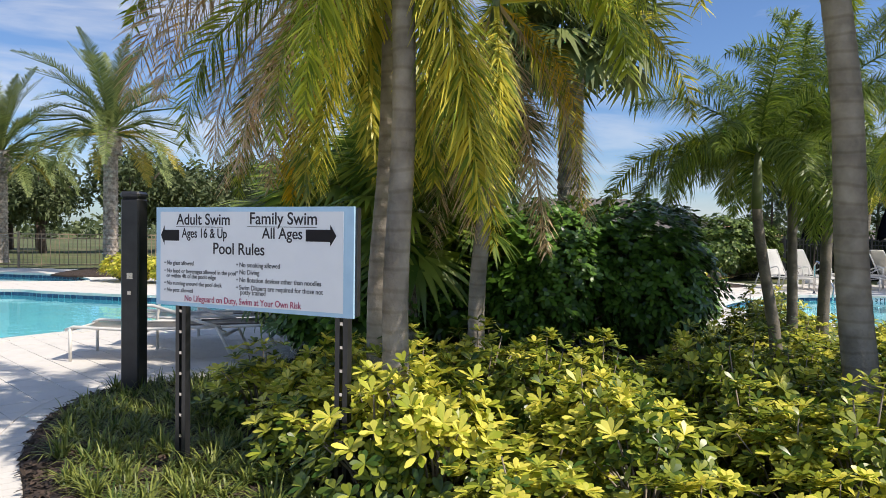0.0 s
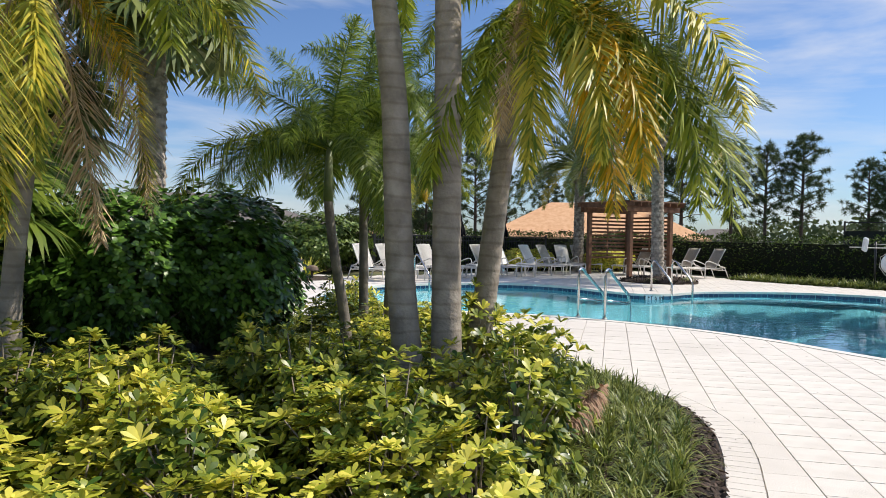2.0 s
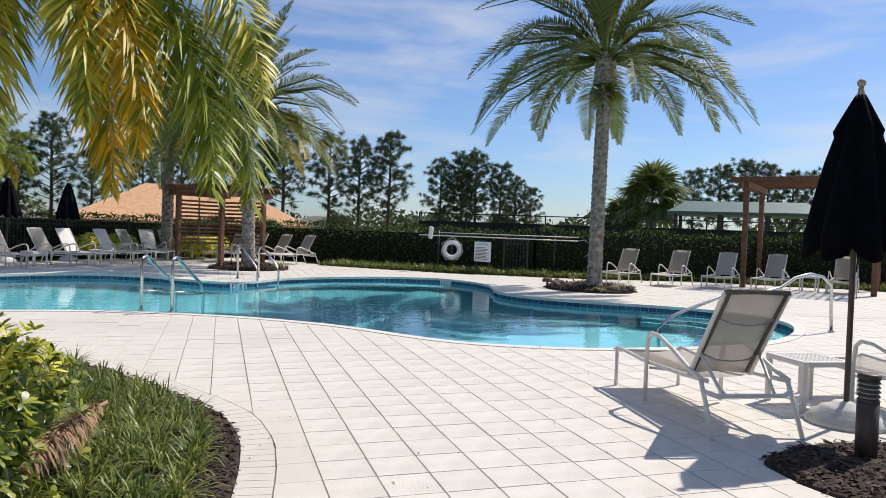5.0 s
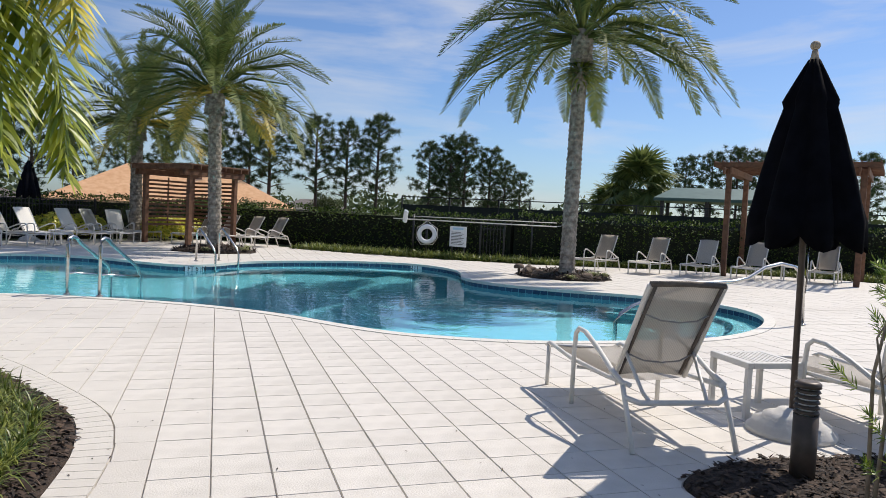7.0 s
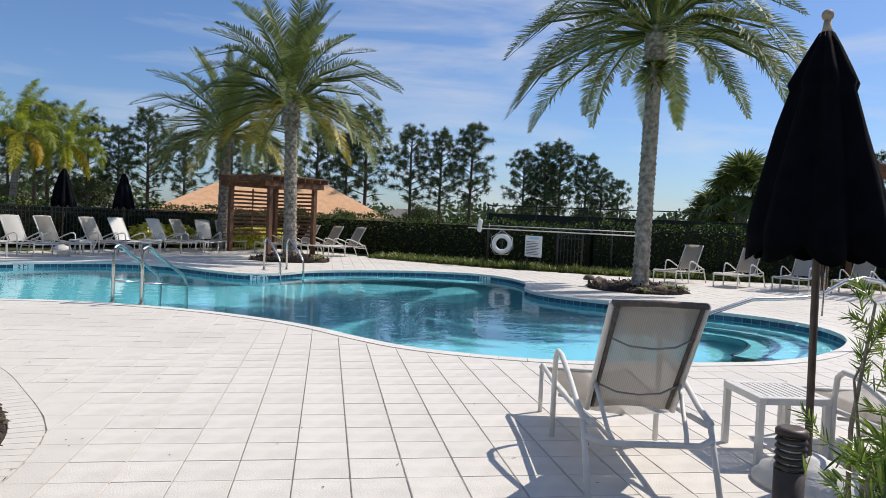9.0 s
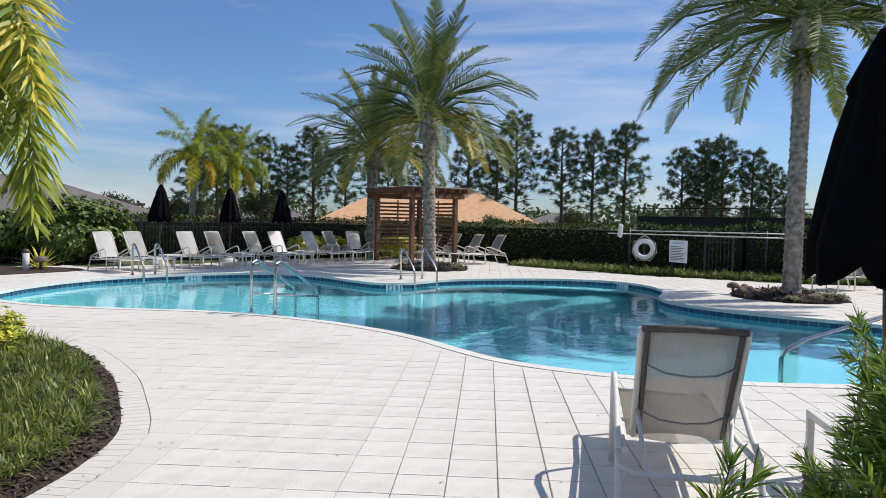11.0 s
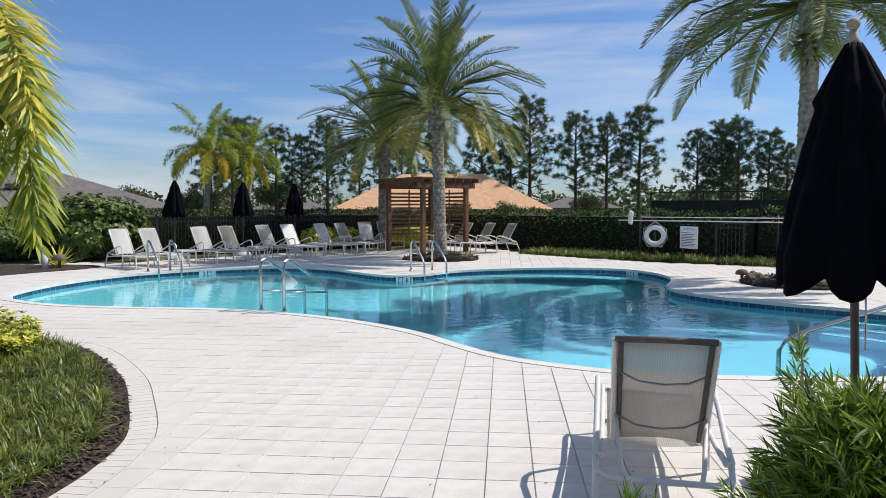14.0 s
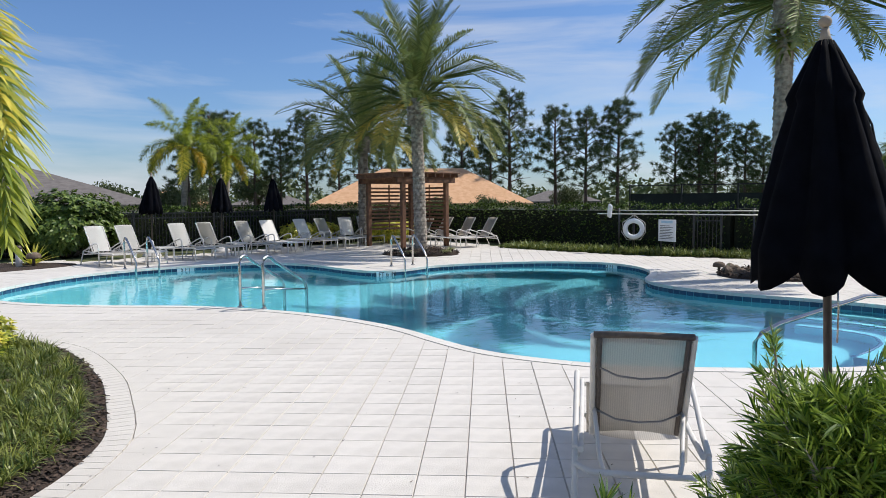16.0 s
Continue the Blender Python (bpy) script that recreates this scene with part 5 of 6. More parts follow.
pts = np.stack([xx.ravel(), yy.ravel()], 1) + g.normal(size=(xx.size, 2)) * 0.09
pts = pts[inside(SHRUB, pts)]
TR = np.array([(-0.5, 3.68), (-0.8, 4.75), (-0.15, 5.75), (2.43, 4.62), (2.61, 4.53), (3.2, 4.95), (2.5, 6.25), (3.02, 7.25), (3.28, 7.2)])
for i, (x, y) in enumerate(pts):
    # sunny spots get the yellow variants, most others the green: sun and shade as colour
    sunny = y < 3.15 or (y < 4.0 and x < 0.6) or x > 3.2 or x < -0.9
    if y < 3.25 and x < 0.12:
        continue
    if np.min(np.hypot(TR[:, 0] - x, TR[:, 1] - y)) < 0.16:
        continue
    h = 0.58 + 0.6 * g.random() + (0.36 if x > 2.9 else 0)
    if y > 5.4:
        h *= 0.72
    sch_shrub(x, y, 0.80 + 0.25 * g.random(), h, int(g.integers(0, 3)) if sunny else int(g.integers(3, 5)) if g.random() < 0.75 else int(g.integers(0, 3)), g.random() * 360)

for x, y, h, az in ((4.1, 7.55, 0.62, 20), (4.18, 8.1, 0.7, 130), (4.05, 8.65, 0.66, 250)):
    sch_shrub(x, y, 0.85, h, 1, az)


def leaf_bush(name, x, y, rx, ry, h, n, ll, lw, material, label, category, seed, z0=0.15, k=5):
    """Dense bush: stems, and leaf clusters through an uneven ellipsoid."""
    g = np.random.default_rng(seed)
    t = thing(name, pose(x, y, 0), label, category)
    d = sphere_dirs(n, g)
    lump = np.array([noise.noise(Vector(q) * 2.2 + Vector((seed, 0, 0))) for q in d])
    rad = (0.62 + 0.38 * g.random(n) ** 0.5) * (1 + 0.28 * lump)
    c = d * rad[:, None] * np.array([rx, ry, (h - z0) / 2]) + np.array([0, 0, z0 + (h - z0) / 2])
    c = c[c[:, 2] > 0.05]
    dd = d[: len(c)]
    part("foliage", strip_mesh("foliage", rosettes(c, unit(c - np.array([0, 0, h * 0.35])) + np.array([0, 0, 0.4]), k, ll, lw, 0.5, g), material), parent=t)
    bm = bmesh.new()
    for p in c[:: max(1, n // 40)]:
        tube_into(bm, [(p[0] * 0.1, p[1] * 0.1, 0.0), (p[0] * 0.45, p[1] * 0.45, p[2] * 0.5), tuple(p)], [0.02, 0.014, 0.005], 5)
    part("branching_stem", bm, M["branch"], t)
    return t


leaf_bush("clusia_shrub", 0.55, 7.9, 1.0, 0.95, 1.80, 2500, 0.095, 0.055, M["leaf_dark"], "large dense dark green glossy shrub behind the palms", "shrub", 1)
leaf_bush("clusia_shrub", 1.55, 8.2, 0.95, 0.95, 1.84, 2500, 0.095, 0.055, M["leaf_dark"], "large dense dark green glossy shrub behind the palms", "shrub", 2)
leaf_bush("clusia_shrub", -0.6, 8.2, 0.9, 0.9, 1.65, 1700, 0.095, 0.055, M["leaf_dark"], "large dense dark green glossy shrub behind the palms", "shrub", 3)
leaf_bush("clusia_shrub", 2.2, 9.1, 0.6, 0.6, 1.0, 800, 0.095, 0.055, M["leaf_dark"], "dark green glossy shrub behind the palms", "shrub", 4)
leaf_bush("clusia_shrub", -1.6, 7.0, 0.8, 0.8, 1.2, 1300, 0.095, 0.055, M["leaf_dark"], "dark green glossy shrub behind the sign", "shrub", 5)
leaf_bush("green_shrub", 7.3, 23.3, 1.75, 1.2, 2.05, 2600, 0.13, 0.07, M["leaf_loose"], "large loose light green shrub beside the far loungers", "shrub", 6)
leaf_bush("green_shrub", 5.0, 24.6, 1.6, 1.2, 1.7, 1500, 0.13, 0.07, M["leaf_loose"], "loose light green shrub behind the far bed", "shrub", 7)
for i, (x, y) in enumerate(((16.2, 23.4), (18.3, 22.0), (19.4, 22.4), (15.0, 23.0))):
    leaf_bush("yellow_shrub", x, y, 0.7, 0.6, 0.85, 420, 0.12, 0.06, M["leaf_young"], "yellow-green shrub at the foot of the fence", "shrub", 30 + i)
for i, (x, y) in enumerate(((-9.9, 17.6), (-9.3, 17.3), (-8.6, 17.2))):
    leaf_bush("yellow_shrub", x, y, 0.6, 0.5, 0.7, 300, 0.12, 0.06, M["leaf_young"], "yellow-green shrub beside the far pool", "shrub", 40 + i)


def podocarpus(x, y, rx, h, n_twig, label, seed):
    """Shrub of many twigs, each clothed to its tip in narrow strap leaves."""
    g = np.random.default_rng(seed)
    t = thing("podocarpus_shrub", pose(x, y, 0.03), label, "shrub")
    bm, st = bmesh.new(), []
    for i in range(n_twig):
        a, q = g.random() * 6.283, g.random() ** 0.5
        side = np.array([math.cos(a), math.sin(a), 0])
        top = h * (0.58 + 0.38 * (1 - q ** 3)) + 0.05 * g.normal() + (0.10 if i % 9 == 0 else 0)
        if q > 0.7 and i % 2:
            top *= 0.45 + 0.5 * g.random()
        tip = side * rx * q * (1.0 + 0.15 * g.normal()) + np.array([0, 0, max(top, 0.15)])
        out = unit((side * (0.25 + 0.75 * q) + np.array([0, 0, 0.7]) + 0.25 * g.normal(size=3))[None])[0]
        L = 0.17 + 0.13 * g.random()
        root = tip - out * L
        if i % 5 == 0:
            tube_into(bm, [(tip[0] * 0.15, tip[1] * 0.15, 0.0), (tip[0] * 0.45, tip[1] * 0.45, root[2] * 0.6), tuple(root), tuple(tip)], [0.012, 0.009, 0.005, 0.002], 5)
        n = 54
        u = np.sort(0.05 + 0.95 * g.random(n) ** 0.8)
        P = root + (tip - root) * u[:, None]
        D = unit(np.cross(sphere_dirs(n, g), out)) + out * (0.6 + 1.0 * u)[:, None]
        st.append(leaves(P, D, sphere_dirs(n, g), 0.040 + 0.034 * g.random(n), 0.0056, LANCE, 0.08))
    part("foliage", strip_mesh("foliage", np.concatenate(st), M["leaf_podo"]), parent=t)
    part("branching_stem", bm, M["branch"], t)


PODO = "bright green evergreen shrub with narrow strap leaves"
podocarpus(5.48, -0.60, 0.34, 1.24, 430, PODO, 1)
podocarpus(5.78, -0.80, 0.36, 1.24, 380, PODO, 2)
podocarpus(6.0, -0.14, 0.24, 1.22, 13, "sparse evergreen shrub with bare grey twigs and narrow leaves", 3)
podocarpus(4.76, -0.40, 0.14, 1.06, 24, "small low evergreen shrub at the edge of the bed", 4)


# ---- grass and ground cover ----
def grass(name, outline_fn, n, length, label, seed, z=0.03, width=0.011, k=64, apart=0.135):
    """Tufts of arching blades, kept some way apart."""
    g = np.random.default_rng(seed)
    tuft = []
    for p in outline_fn(n * 8, g):
        if len(tuft) < n and all((p[0] - o[0]) ** 2 + (p[1] - o[1]) ** 2 > apart * apart for o in tuft):
            tuft.append(p)
    tuft = np.array(tuft)
    base = np.repeat(tuft, k, 0) + g.normal(size=(len(tuft) * k, 2)) * 0.022
    a = g.random(len(base)) * 6.283
    o = 0.1 + 1.15 * g.random(len(base))
    D = np.stack([np.cos(a) * o, np.sin(a) * o, np.ones(len(base))], 1)
    tl = np.repeat(length * (0.7 + 0.55 * g.random(len(tuft))), k)
    st = leaves(np.c_[base, np.full(len(base), z)], D, np.tile([0, 0, 1.0], (len(base), 1)), tl * (0.65 + 0.5 * g.random(len(base))), width, BLADE, 0.35 + 0.45 * g.random(len(base)))
    ob = part(name, strip_mesh(name, st, M["leaf_lirio"]))
    tagged(ob, label, "ground cover", kind="stuff")
    return ob


def in_bed(cond):
    def f(n, g):
        q = np.stack([g.uniform(-3.4, 5.2, n * 12), g.uniform(1.9, 10.5, n * 12)], 1)
        d, _, _ = nearest(BED, q)
        return q[(d < -0.2) & cond(q, d)][:n]
    return f


grass("border_grass", in_bed(lambda q, d: (q[:, 0] > 2.2) & (d < -0.22) & (nearest(SHRUB, q)[0] > -0.05)), 760, 0.30, "clumps of lilyturf grass edging the palm bed", 1)
grass("border_grass", in_bed(lambda q, d: (q[:, 0] < -0.4) & (nearest(SHRUB, q)[0] > 0.1)), 300, 0.28, "clumps of lilyturf grass below the sign", 2)


def strip_zone(n, g):
    line = np.array([(19.95, 16.9), (20.15, 16.2), (20.95, 12.0), (22.45, 8.6), (25.2, 5.5), (26.5, 1.0), (27.0, -5)], float)
    seg = np.r_[0, np.cumsum(np.linalg.norm(np.diff(line, axis=0), axis=1))]
    s = g.random(n) * seg[-1]
    q = np.stack([np.interp(s, seg, line[:, 0]), np.interp(s, seg, line[:, 1])], 1)
    return q + np.stack([g.random(n) * 1.35 - 0.1, g.random(n) * 0.2], 1)


grass("hedge_grass", strip_zone, 900, 0.42, "strip of lilyturf ground cover along the hedge", 3, 0.0, 0.028, 30, 0.12)


# ---- hedge and fence ----
def hedge(pts, h, w, label, seed):
    g = np.random.default_rng(seed)
    t = thing("hedge", Matrix(), label, "hedge")
    core = bmesh.new()
    st = []
    for (x0, y0), (x1, y1) in zip(pts, pts[1:]):
        L = math.hypot(x1 - x0, y1 - y0)
        m = pose(x0, y0, 0, 0, 0, math.degrees(math.atan2(y1 - y0, x1 - x0)))
        # plain box that fills the hedge and shows as shade between the leaves
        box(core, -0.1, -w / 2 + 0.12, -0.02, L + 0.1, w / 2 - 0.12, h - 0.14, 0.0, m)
        n = int(L * (2 * h + w) * 170)
        pick = g.random(n)
        top = pick < w / (2 * h + w)
        s = g.random(n) * L
        yv = np.where(top, (g.random(n) - 0.5) * w, np.where(g.random(n) < 0.5, 1, -1) * w / 2 + g.normal(size=n) * 0.05)
        zv = np.where(top, h + g.normal(size=n) * 0.05, g.random(n) * h)
        zv += 0.05 * np.sin(s * 1.7 + seed) + 0.04 * np.sin(s * 4.1)
        loc = np.stack([s, yv, np.maximum(zv, 0.03)], 1)
        nd = np.where(top[:, None], np.array([[0, 0, 1.0]]), np.stack([0 * s, np.sign(yv), 0 * s + 0.4], 1)) + 0.8 * sphere_dirs(n, g)
        R = np.array(m.to_3x3())
        st.append(leaves(loc @ R.T + np.array([x0, y0, 0]), nd @ R.T, sphere_dirs(n, g), 0.10 * (0.7 + 0.6 * g.random(n)), 0.055, ELLIPSE[::2], 0.2))
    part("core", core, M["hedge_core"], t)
    part("foliage", strip_mesh("foliage", np.concatenate(st), M["leaf_hedge"]), parent=t)


hedge([(-2, 25.5), (6, 24.6), (12, 24.2), (17.5, 24.0), (21.5, 24.2), (22.15, 19.5), (22.75, 14.0), (23.5, 10.55)], 1.42, 0.9, "clipped dark green hedge along the fence", 1)
hedge([(23.65, 10.35), (25.2, 7.0), (27.7, 3.0), (29.0, -3.0), (29, -12)], 1.5, 0.9, "clipped dark green hedge along the fence", 2)


def fence(pts, h, label, gap=0.11, material="black", rails=(0.1, 0.85, 0.97)):
    t = thing("fence", Matrix(), label, "fence")
    bm_r = []
    for (x0, y0), (x1, y1) in zip(pts, pts[1:]):
        L = math.hypot(x1 - x0, y1 - y0)
        m = pose(x0, y0, 0, 0, 0, math.degrees(math.atan2(y1 - y0, x1 - x0)))
        for r in rails:
            part("rail", bx(0, -0.018, h * r - 0.018, L, 0.018, h * r + 0.018, 0, m), M[material], t)
        k = max(1, int(L / 2.4))
        for i in range(k + 1):
            part("post", bx(i * L / k - 0.03, -0.03, 0, i * L / k + 0.03, 0.03, h + 0.06, 0, m), M[material], t)
        bm = bmesh.new()
        for i in range(int(L / gap)):
            box(bm, i * gap - 0.009, -0.009, 0.05, i * gap + 0.009, 0.009, h * 0.99, 0, m)
        part("picket_infill", bm, M[material], t)["kind"] = "stuff"
    return t


fence([(4.0, 24.0), (12.0, 23.55), (16.5, 23.3)], 1.35, "black metal picket fence before the hedge")
fence([(22.35, 11.05), (22.6, 10.3)], 1.2, "black metal picket gate in the gap of the hedge")
fence([(-26, 19.2), (-16.2, 22.2), (-6, 25.5)], 1.2, "weathered tan picket fence beyond the second pool", 0.14, "tanfence")

# spiky plant in the far bed
ag = thing("agave", pose(6.0, 20.4, 0.02), "spiky yellow-green striped agave in the far bed", "succulent")
g = np.random.default_rng(8)
n = 26
a = np.arange(n) * 2.4
el = np.radians(np.linspace(75, 15, n))
D = np.stack([np.cos(a) * np.cos(el), np.sin(a) * np.cos(el), np.sin(el)], 1)
part("rosette", strip_mesh("rosette", leaves(D * 0.04, D, np.tile([0, 0, 1.0], (n, 1)), 0.75, 0.09, (1.0, 0.9, 0.55, 0.04), 0.15, 0.12), M["leaf_young"]), parent=ag)

frond_set("fall", "hang", 2.1, 420, 0.30, 0.016, M["frond_f"], ((8, 30),))
# fallen dead frond at the edge of the shrubs
ff = thing("fallen_frond", pose(3.60, 3.86, 0.14, 0, 0, 219), "dry reddish brown fallen palm frond lying in the bed", "palm frond")
part("frond", FROND["fall"][0], parent=ff).matrix_basis = pose(0, 0, 0.2, 0, 0, 0) @ Matrix.Scale(0.46, 4)


# ---- far trees ----
def pine_parts(seed, H):
    g = np.random.default_rng(seed)
    tr = tube([(0, 0, 0), (0.05, 0.03, H * 0.4), (0.02, 0.08, H * 0.75), (0, 0, H)], [0.16, 0.12, 0.08, 0.02], 8)
    limbs, clump = bmesh.new(), []
    nb = 36
    for i in range(nb):
        f = 0.32 + 0.66 * (i / nb)
        z = H * f
        a = i * 2.4 + g.normal() * 0.3
        R = (0.4 + 2.9 * (1 - f) ** 0.6 * (0.6 + 0.6 * g.random())) * (0.55 if f < 0.42 else 1.0)
        tip = np.array([math.cos(a) * R, math.sin(a) * R, z + R * (0.10 + 0.35 * f)])
        tube_into(limbs, [(0, 0, z), tuple(tip * np.array([0.5, 0.5, 1]) - np.array([0, 0, R * 0.04])), tuple(tip)], [0.045, 0.03, 0.012], 5)
        for k in range(5 if f > 0.4 else 2):
            u = 0.4 + 0.6 * k / 4
            c = np.array([0, 0, z]) * (1 - u) + tip * u + g.normal(size=3) * 0.16
            m = 66
            d = sphere_dirs(m, g) + np.array([0, 0, 0.35])
            clump.append(leaves(np.tile(c, (m, 1)), d, sphere_dirs(m, g), 0.28 + 0.20 * g.random(m), 0.034, NEEDLE, 0.1))
    me = bpy.data.meshes.new("branchwork")
    limbs.to_mesh(me)
    limbs.free()
    me.materials.append(M["bark_pine"])
    mt = bpy.data.meshes.new("trunk")
    tr.to_mesh(mt)
    tr.free()
    mt.materials.append(M["bark_pine"])
    return mt, me, strip_mesh("needle_crown", np.concatenate(clump), M["pine"])


PINES = [pine_parts(60 + i, 9.5) for i in range(4)]


def pine(x, y, H, i):
    t = thing("pine_tree", pose(x, y, -0.6, 0, 0, i * 77) @ Matrix.Scale(H / 9.5, 4), "tall slender dark green pine beyond the hedge", "pine tree", "row of pines beyond the hedge")
    a, b, c = PINES[i % 4]
    part("trunk", a, parent=t)
    part("branchwork", b, parent=t)["kind"] = "stuff"
    part("crown", c, parent=t)


for i, (x, y, H) in enumerate(((20.5, 54.8, 7.4), (22.1, 54.3, 9.2), (24.0, 57.2, 9.6), (26.5, 56.3, 8.9), (28.5, 55.5, 8.3), (30.5, 54.5, 9.8), (33.0, 53.2, 7.6), (42.0, 47.4, 9.7), (43.9, 45.8, 9.2), (45.2, 44.7, 11.6), (48.1, 41.9, 10.1), (49.9, 40.0, 9.8), (51.6, 38.0, 10.6), (54.4, 34.3, 8.4), (55.5, 32.7, 9.0), (56.2, 31.6, 9.2), (57.3, 29.7, 8.2), (58.0, 28.6, 7.0), (59, 27.5, 6.2), (57, 33.5, 7.6), (74.4, 16.7, 9.0), (74.9, 14.4, 9.4), (75.3, 12.1, 10.0), (75.6, 10.0, 9.6), (75.9, 7.8, 8.8), (76, 5.5, 9.0), (76, 1.0, 9.4), (36.5, 52.0, 8.2), (39.2, 50.5, 8.6))):
    pine(x, y, H, i)


def tree_meshes(seed):
    g = np.random.default_rng(seed)
    c = []
    for k in range(22):
        d = sphere_dirs(1, g)[0] * np.array([1.0, 1.0, 0.62])
        ctr = np.array([0, 0, 2.9]) + d * (0.7 + 1.1 * g.random())
        m = 170
        q = ctr + sphere_dirs(m, g) * (0.35 + 0.55 * g.random((m, 1)))
        c.append(leaves(q, sphere_dirs(m, g) + np.array([0, 0, 0.2]), sphere_dirs(m, g), 0.18 + 0.13 * g.random(m), 0.11, (0.3, 1.0, 0.2), 0.2))
    bm = tube([(0, 0, 0), (0.1, 0, 1.2), (0, 0.1, 2.4)], [0.2, 0.15, 0.1], 8)
    for k in range(9):
        a = k * 2.4
        tube_into(bm, [(0.05, 0.05, 1.3 + 0.1 * k), (math.cos(a) * 0.6, math.sin(a) * 0.6, 2.2 + 0.08 * k), (math.cos(a) * 1.4, math.sin(a) * 1.4, 2.9 + 0.1 * k)], [0.08, 0.05, 0.02], 6)
    mt = bpy.data.meshes.new("trunk")
    bm.to_mesh(mt)
    bm.free()
    mt.materials.append(M["bark_pine"])
    return mt, strip_mesh("crown", np.concatenate(c), M["oak"])


TREES = [tree_meshes(80 + i) for i in range(3)]


def tree(x, y, s, i, label, group, z=-0.1):
    t = thing("leafy_tree", pose(x, y, z, 0, 0, 53 * i) @ Matrix.Diagonal((s, s, s * (0.9 + 0.2 * ((i * 7) % 5) / 5), 1)), label, "tree", group)
    part("trunk", TREES[i % 3][0], parent=t)
    part("crown", TREES[i % 3][1], parent=t)


g = np.random.default_rng(12)
for i in range(26):
    u = i / 25
    tree(-44 + 40 * u + g.normal() * 1.0, 31 + 12 * u + g.normal() * 2.0 + (i % 2) * 4, 1.0 + 0.35 * g.random(), i, "rounded green tree beyond the tan fence", "trees beyond the tan fence")
for i, (x, y, s) in enumerate(((36.0, 37.0, 0.62), (34.5, 40.5, 0.6), (29, 62, 1.0), (24, 66, 0.9), (17, 66, 0.9), (50, 52, 0.8), (54, 46, 0.8), (60, 38, 0.8), (39, 56, 0.9), (20.5, 60, 0.8), (47.5, 48, 0.75), (62, 32, 0.9))):
    tree(x, y, s, i, "small leafy tree beyond the hedge", "leafy trees beyond the hedge", -0.6)

# far woods on the horizon
q = []
a = g.uniform(radians(-75), radians(150), 30000)
r = g.uniform(95, 170, 30000)
top = 4.4 + 1.3 * np.sin(a * 23) + 0.8 * np.sin(a * 57 + 1)
z = g.random(30000) * np.maximum(top, 1.0) * (r / 120) - 1.0
ctr = np.stack([r * np.cos(a), r * np.sin(a), z], 1)
wd = part("far_woods", strip_mesh("far_woods", leaves(ctr, sphere_dirs(30000, g), sphere_dirs(30000, g), 0.95, 0.6, (0.3, 1.0, 0.3), 0.1), M["oak"]))
tagged(wd, "low line of distant green woods on the horizon", "woods", kind="stuff")


# ---- houses ----
def house(x, y, W, D, az, eave, ridge, roof, label, z0=-1.6, wins=4):
    """Hipped single-storey house; origin at the middle of its plan."""
    t = thing("house", pose(x, y, z0, 0, 0, az), label, "house", "houses beyond the pool")
    e, h = eave - z0, ridge - z0
    part("wall", bx(-W / 2, -D / 2, 0, W / 2, D / 2, e), M["stucco"], t)
    o = 0.5
    bm = bmesh.new()
    b = [bm.verts.new((sx * (W / 2 + o), sy * (D / 2 + o), e + 0.02)) for sx, sy in ((-1, -1), (1, -1), (1, 1), (-1, 1))]
    f = [bm.verts.new((v.co.x, v.co.y, e + 0.2)) for v in b]
    rl = max(0.2, W / 2 - D / 2 * 0.95)
    r0, r1 = bm.verts.new((-rl, 0, h)), bm.verts.new((rl, 0, h))
    bm.faces.new(b[::-1])
    for i in range(4):
        bm.faces.new((b[i], b[(i + 1) % 4], f[(i + 1) % 4], f[i]))
    bm.faces.new((f[0], f[1], r1, r0))
    bm.faces.new((f[1], f[2], r1))
    bm.faces.new((f[2], f[3], r0, r1))
    bm.faces.new((f[3], f[0], r0))
    part("roof", bm, M[roof], t)
    for i in range(wins):
        wx = -W / 2 + (i + 0.5) * W / wins
        w = part("window", bx(wx - 0.6, -D / 2 - 0.04, 0.9, wx + 0.6, -D / 2 - 0.002, e - 0.35), M["glassdark"], t)
        part("frame", bx(wx - 0.7, -D / 2 - 0.03, e - 0.348, wx + 0.7, -D / 2 - 0.002, e - 0.25), M["white"], w)
    return t


house(6.2, 55.0, 21.0, 15.0, -8, 1.3, 4.1, "roof_grey", "house with a grey shingle hipped roof and pale walls")
part_v = thing("roof_vent", pose(7.0, 50.6, 2.75), "dark vent on the grey roof", "roof vent")
part("hood", bx(-0.6, -0.3, 0.0, 0.6, 0.3, 0.32, 0.03), M["bronze"], part_v)
house(38.1, 47.8, 16.4, 10.0, -36, 1.15, 4.3, "roof_tan", "large house with a tan tiled hipped roof", wins=5)
house(24.0, 73.0, 6.8, 6.0, -14, 1.2, 2.7, "roof_tan", "small house with an orange tan roof", wins=2)
house(35.3, 74.0, 8.0, 6.0, -20, 1.0, 2.4, "roof_grey", "small house with a grey roof and white gable", wins=3)
house(66.0, 59.0, 9.0, 7.0, -45, 1.1, 2.6, "roof_grey", "far house with a grey roof", wins=3)

gz = thing("picnic_shelter", pose(39.6, 6.3, -0.1, 0, 0, -81), "open picnic shelter with a green metal roof", "shelter")
bm = bmesh.new()
bb = [bm.verts.new(v) for v in ((-3.6, -1.8, 2.75), (3.6, -1.8, 2.75), (3.6, 1.8, 2.75), (-3.6, 1.8, 2.75), (-3.6, -1.8, 2.9), (3.6, -1.8, 2.9), (3.6, 1.8, 2.9), (-3.6, 1.8, 2.9), (-2.8, 0, 3.5), (2.8, 0, 3.5))]
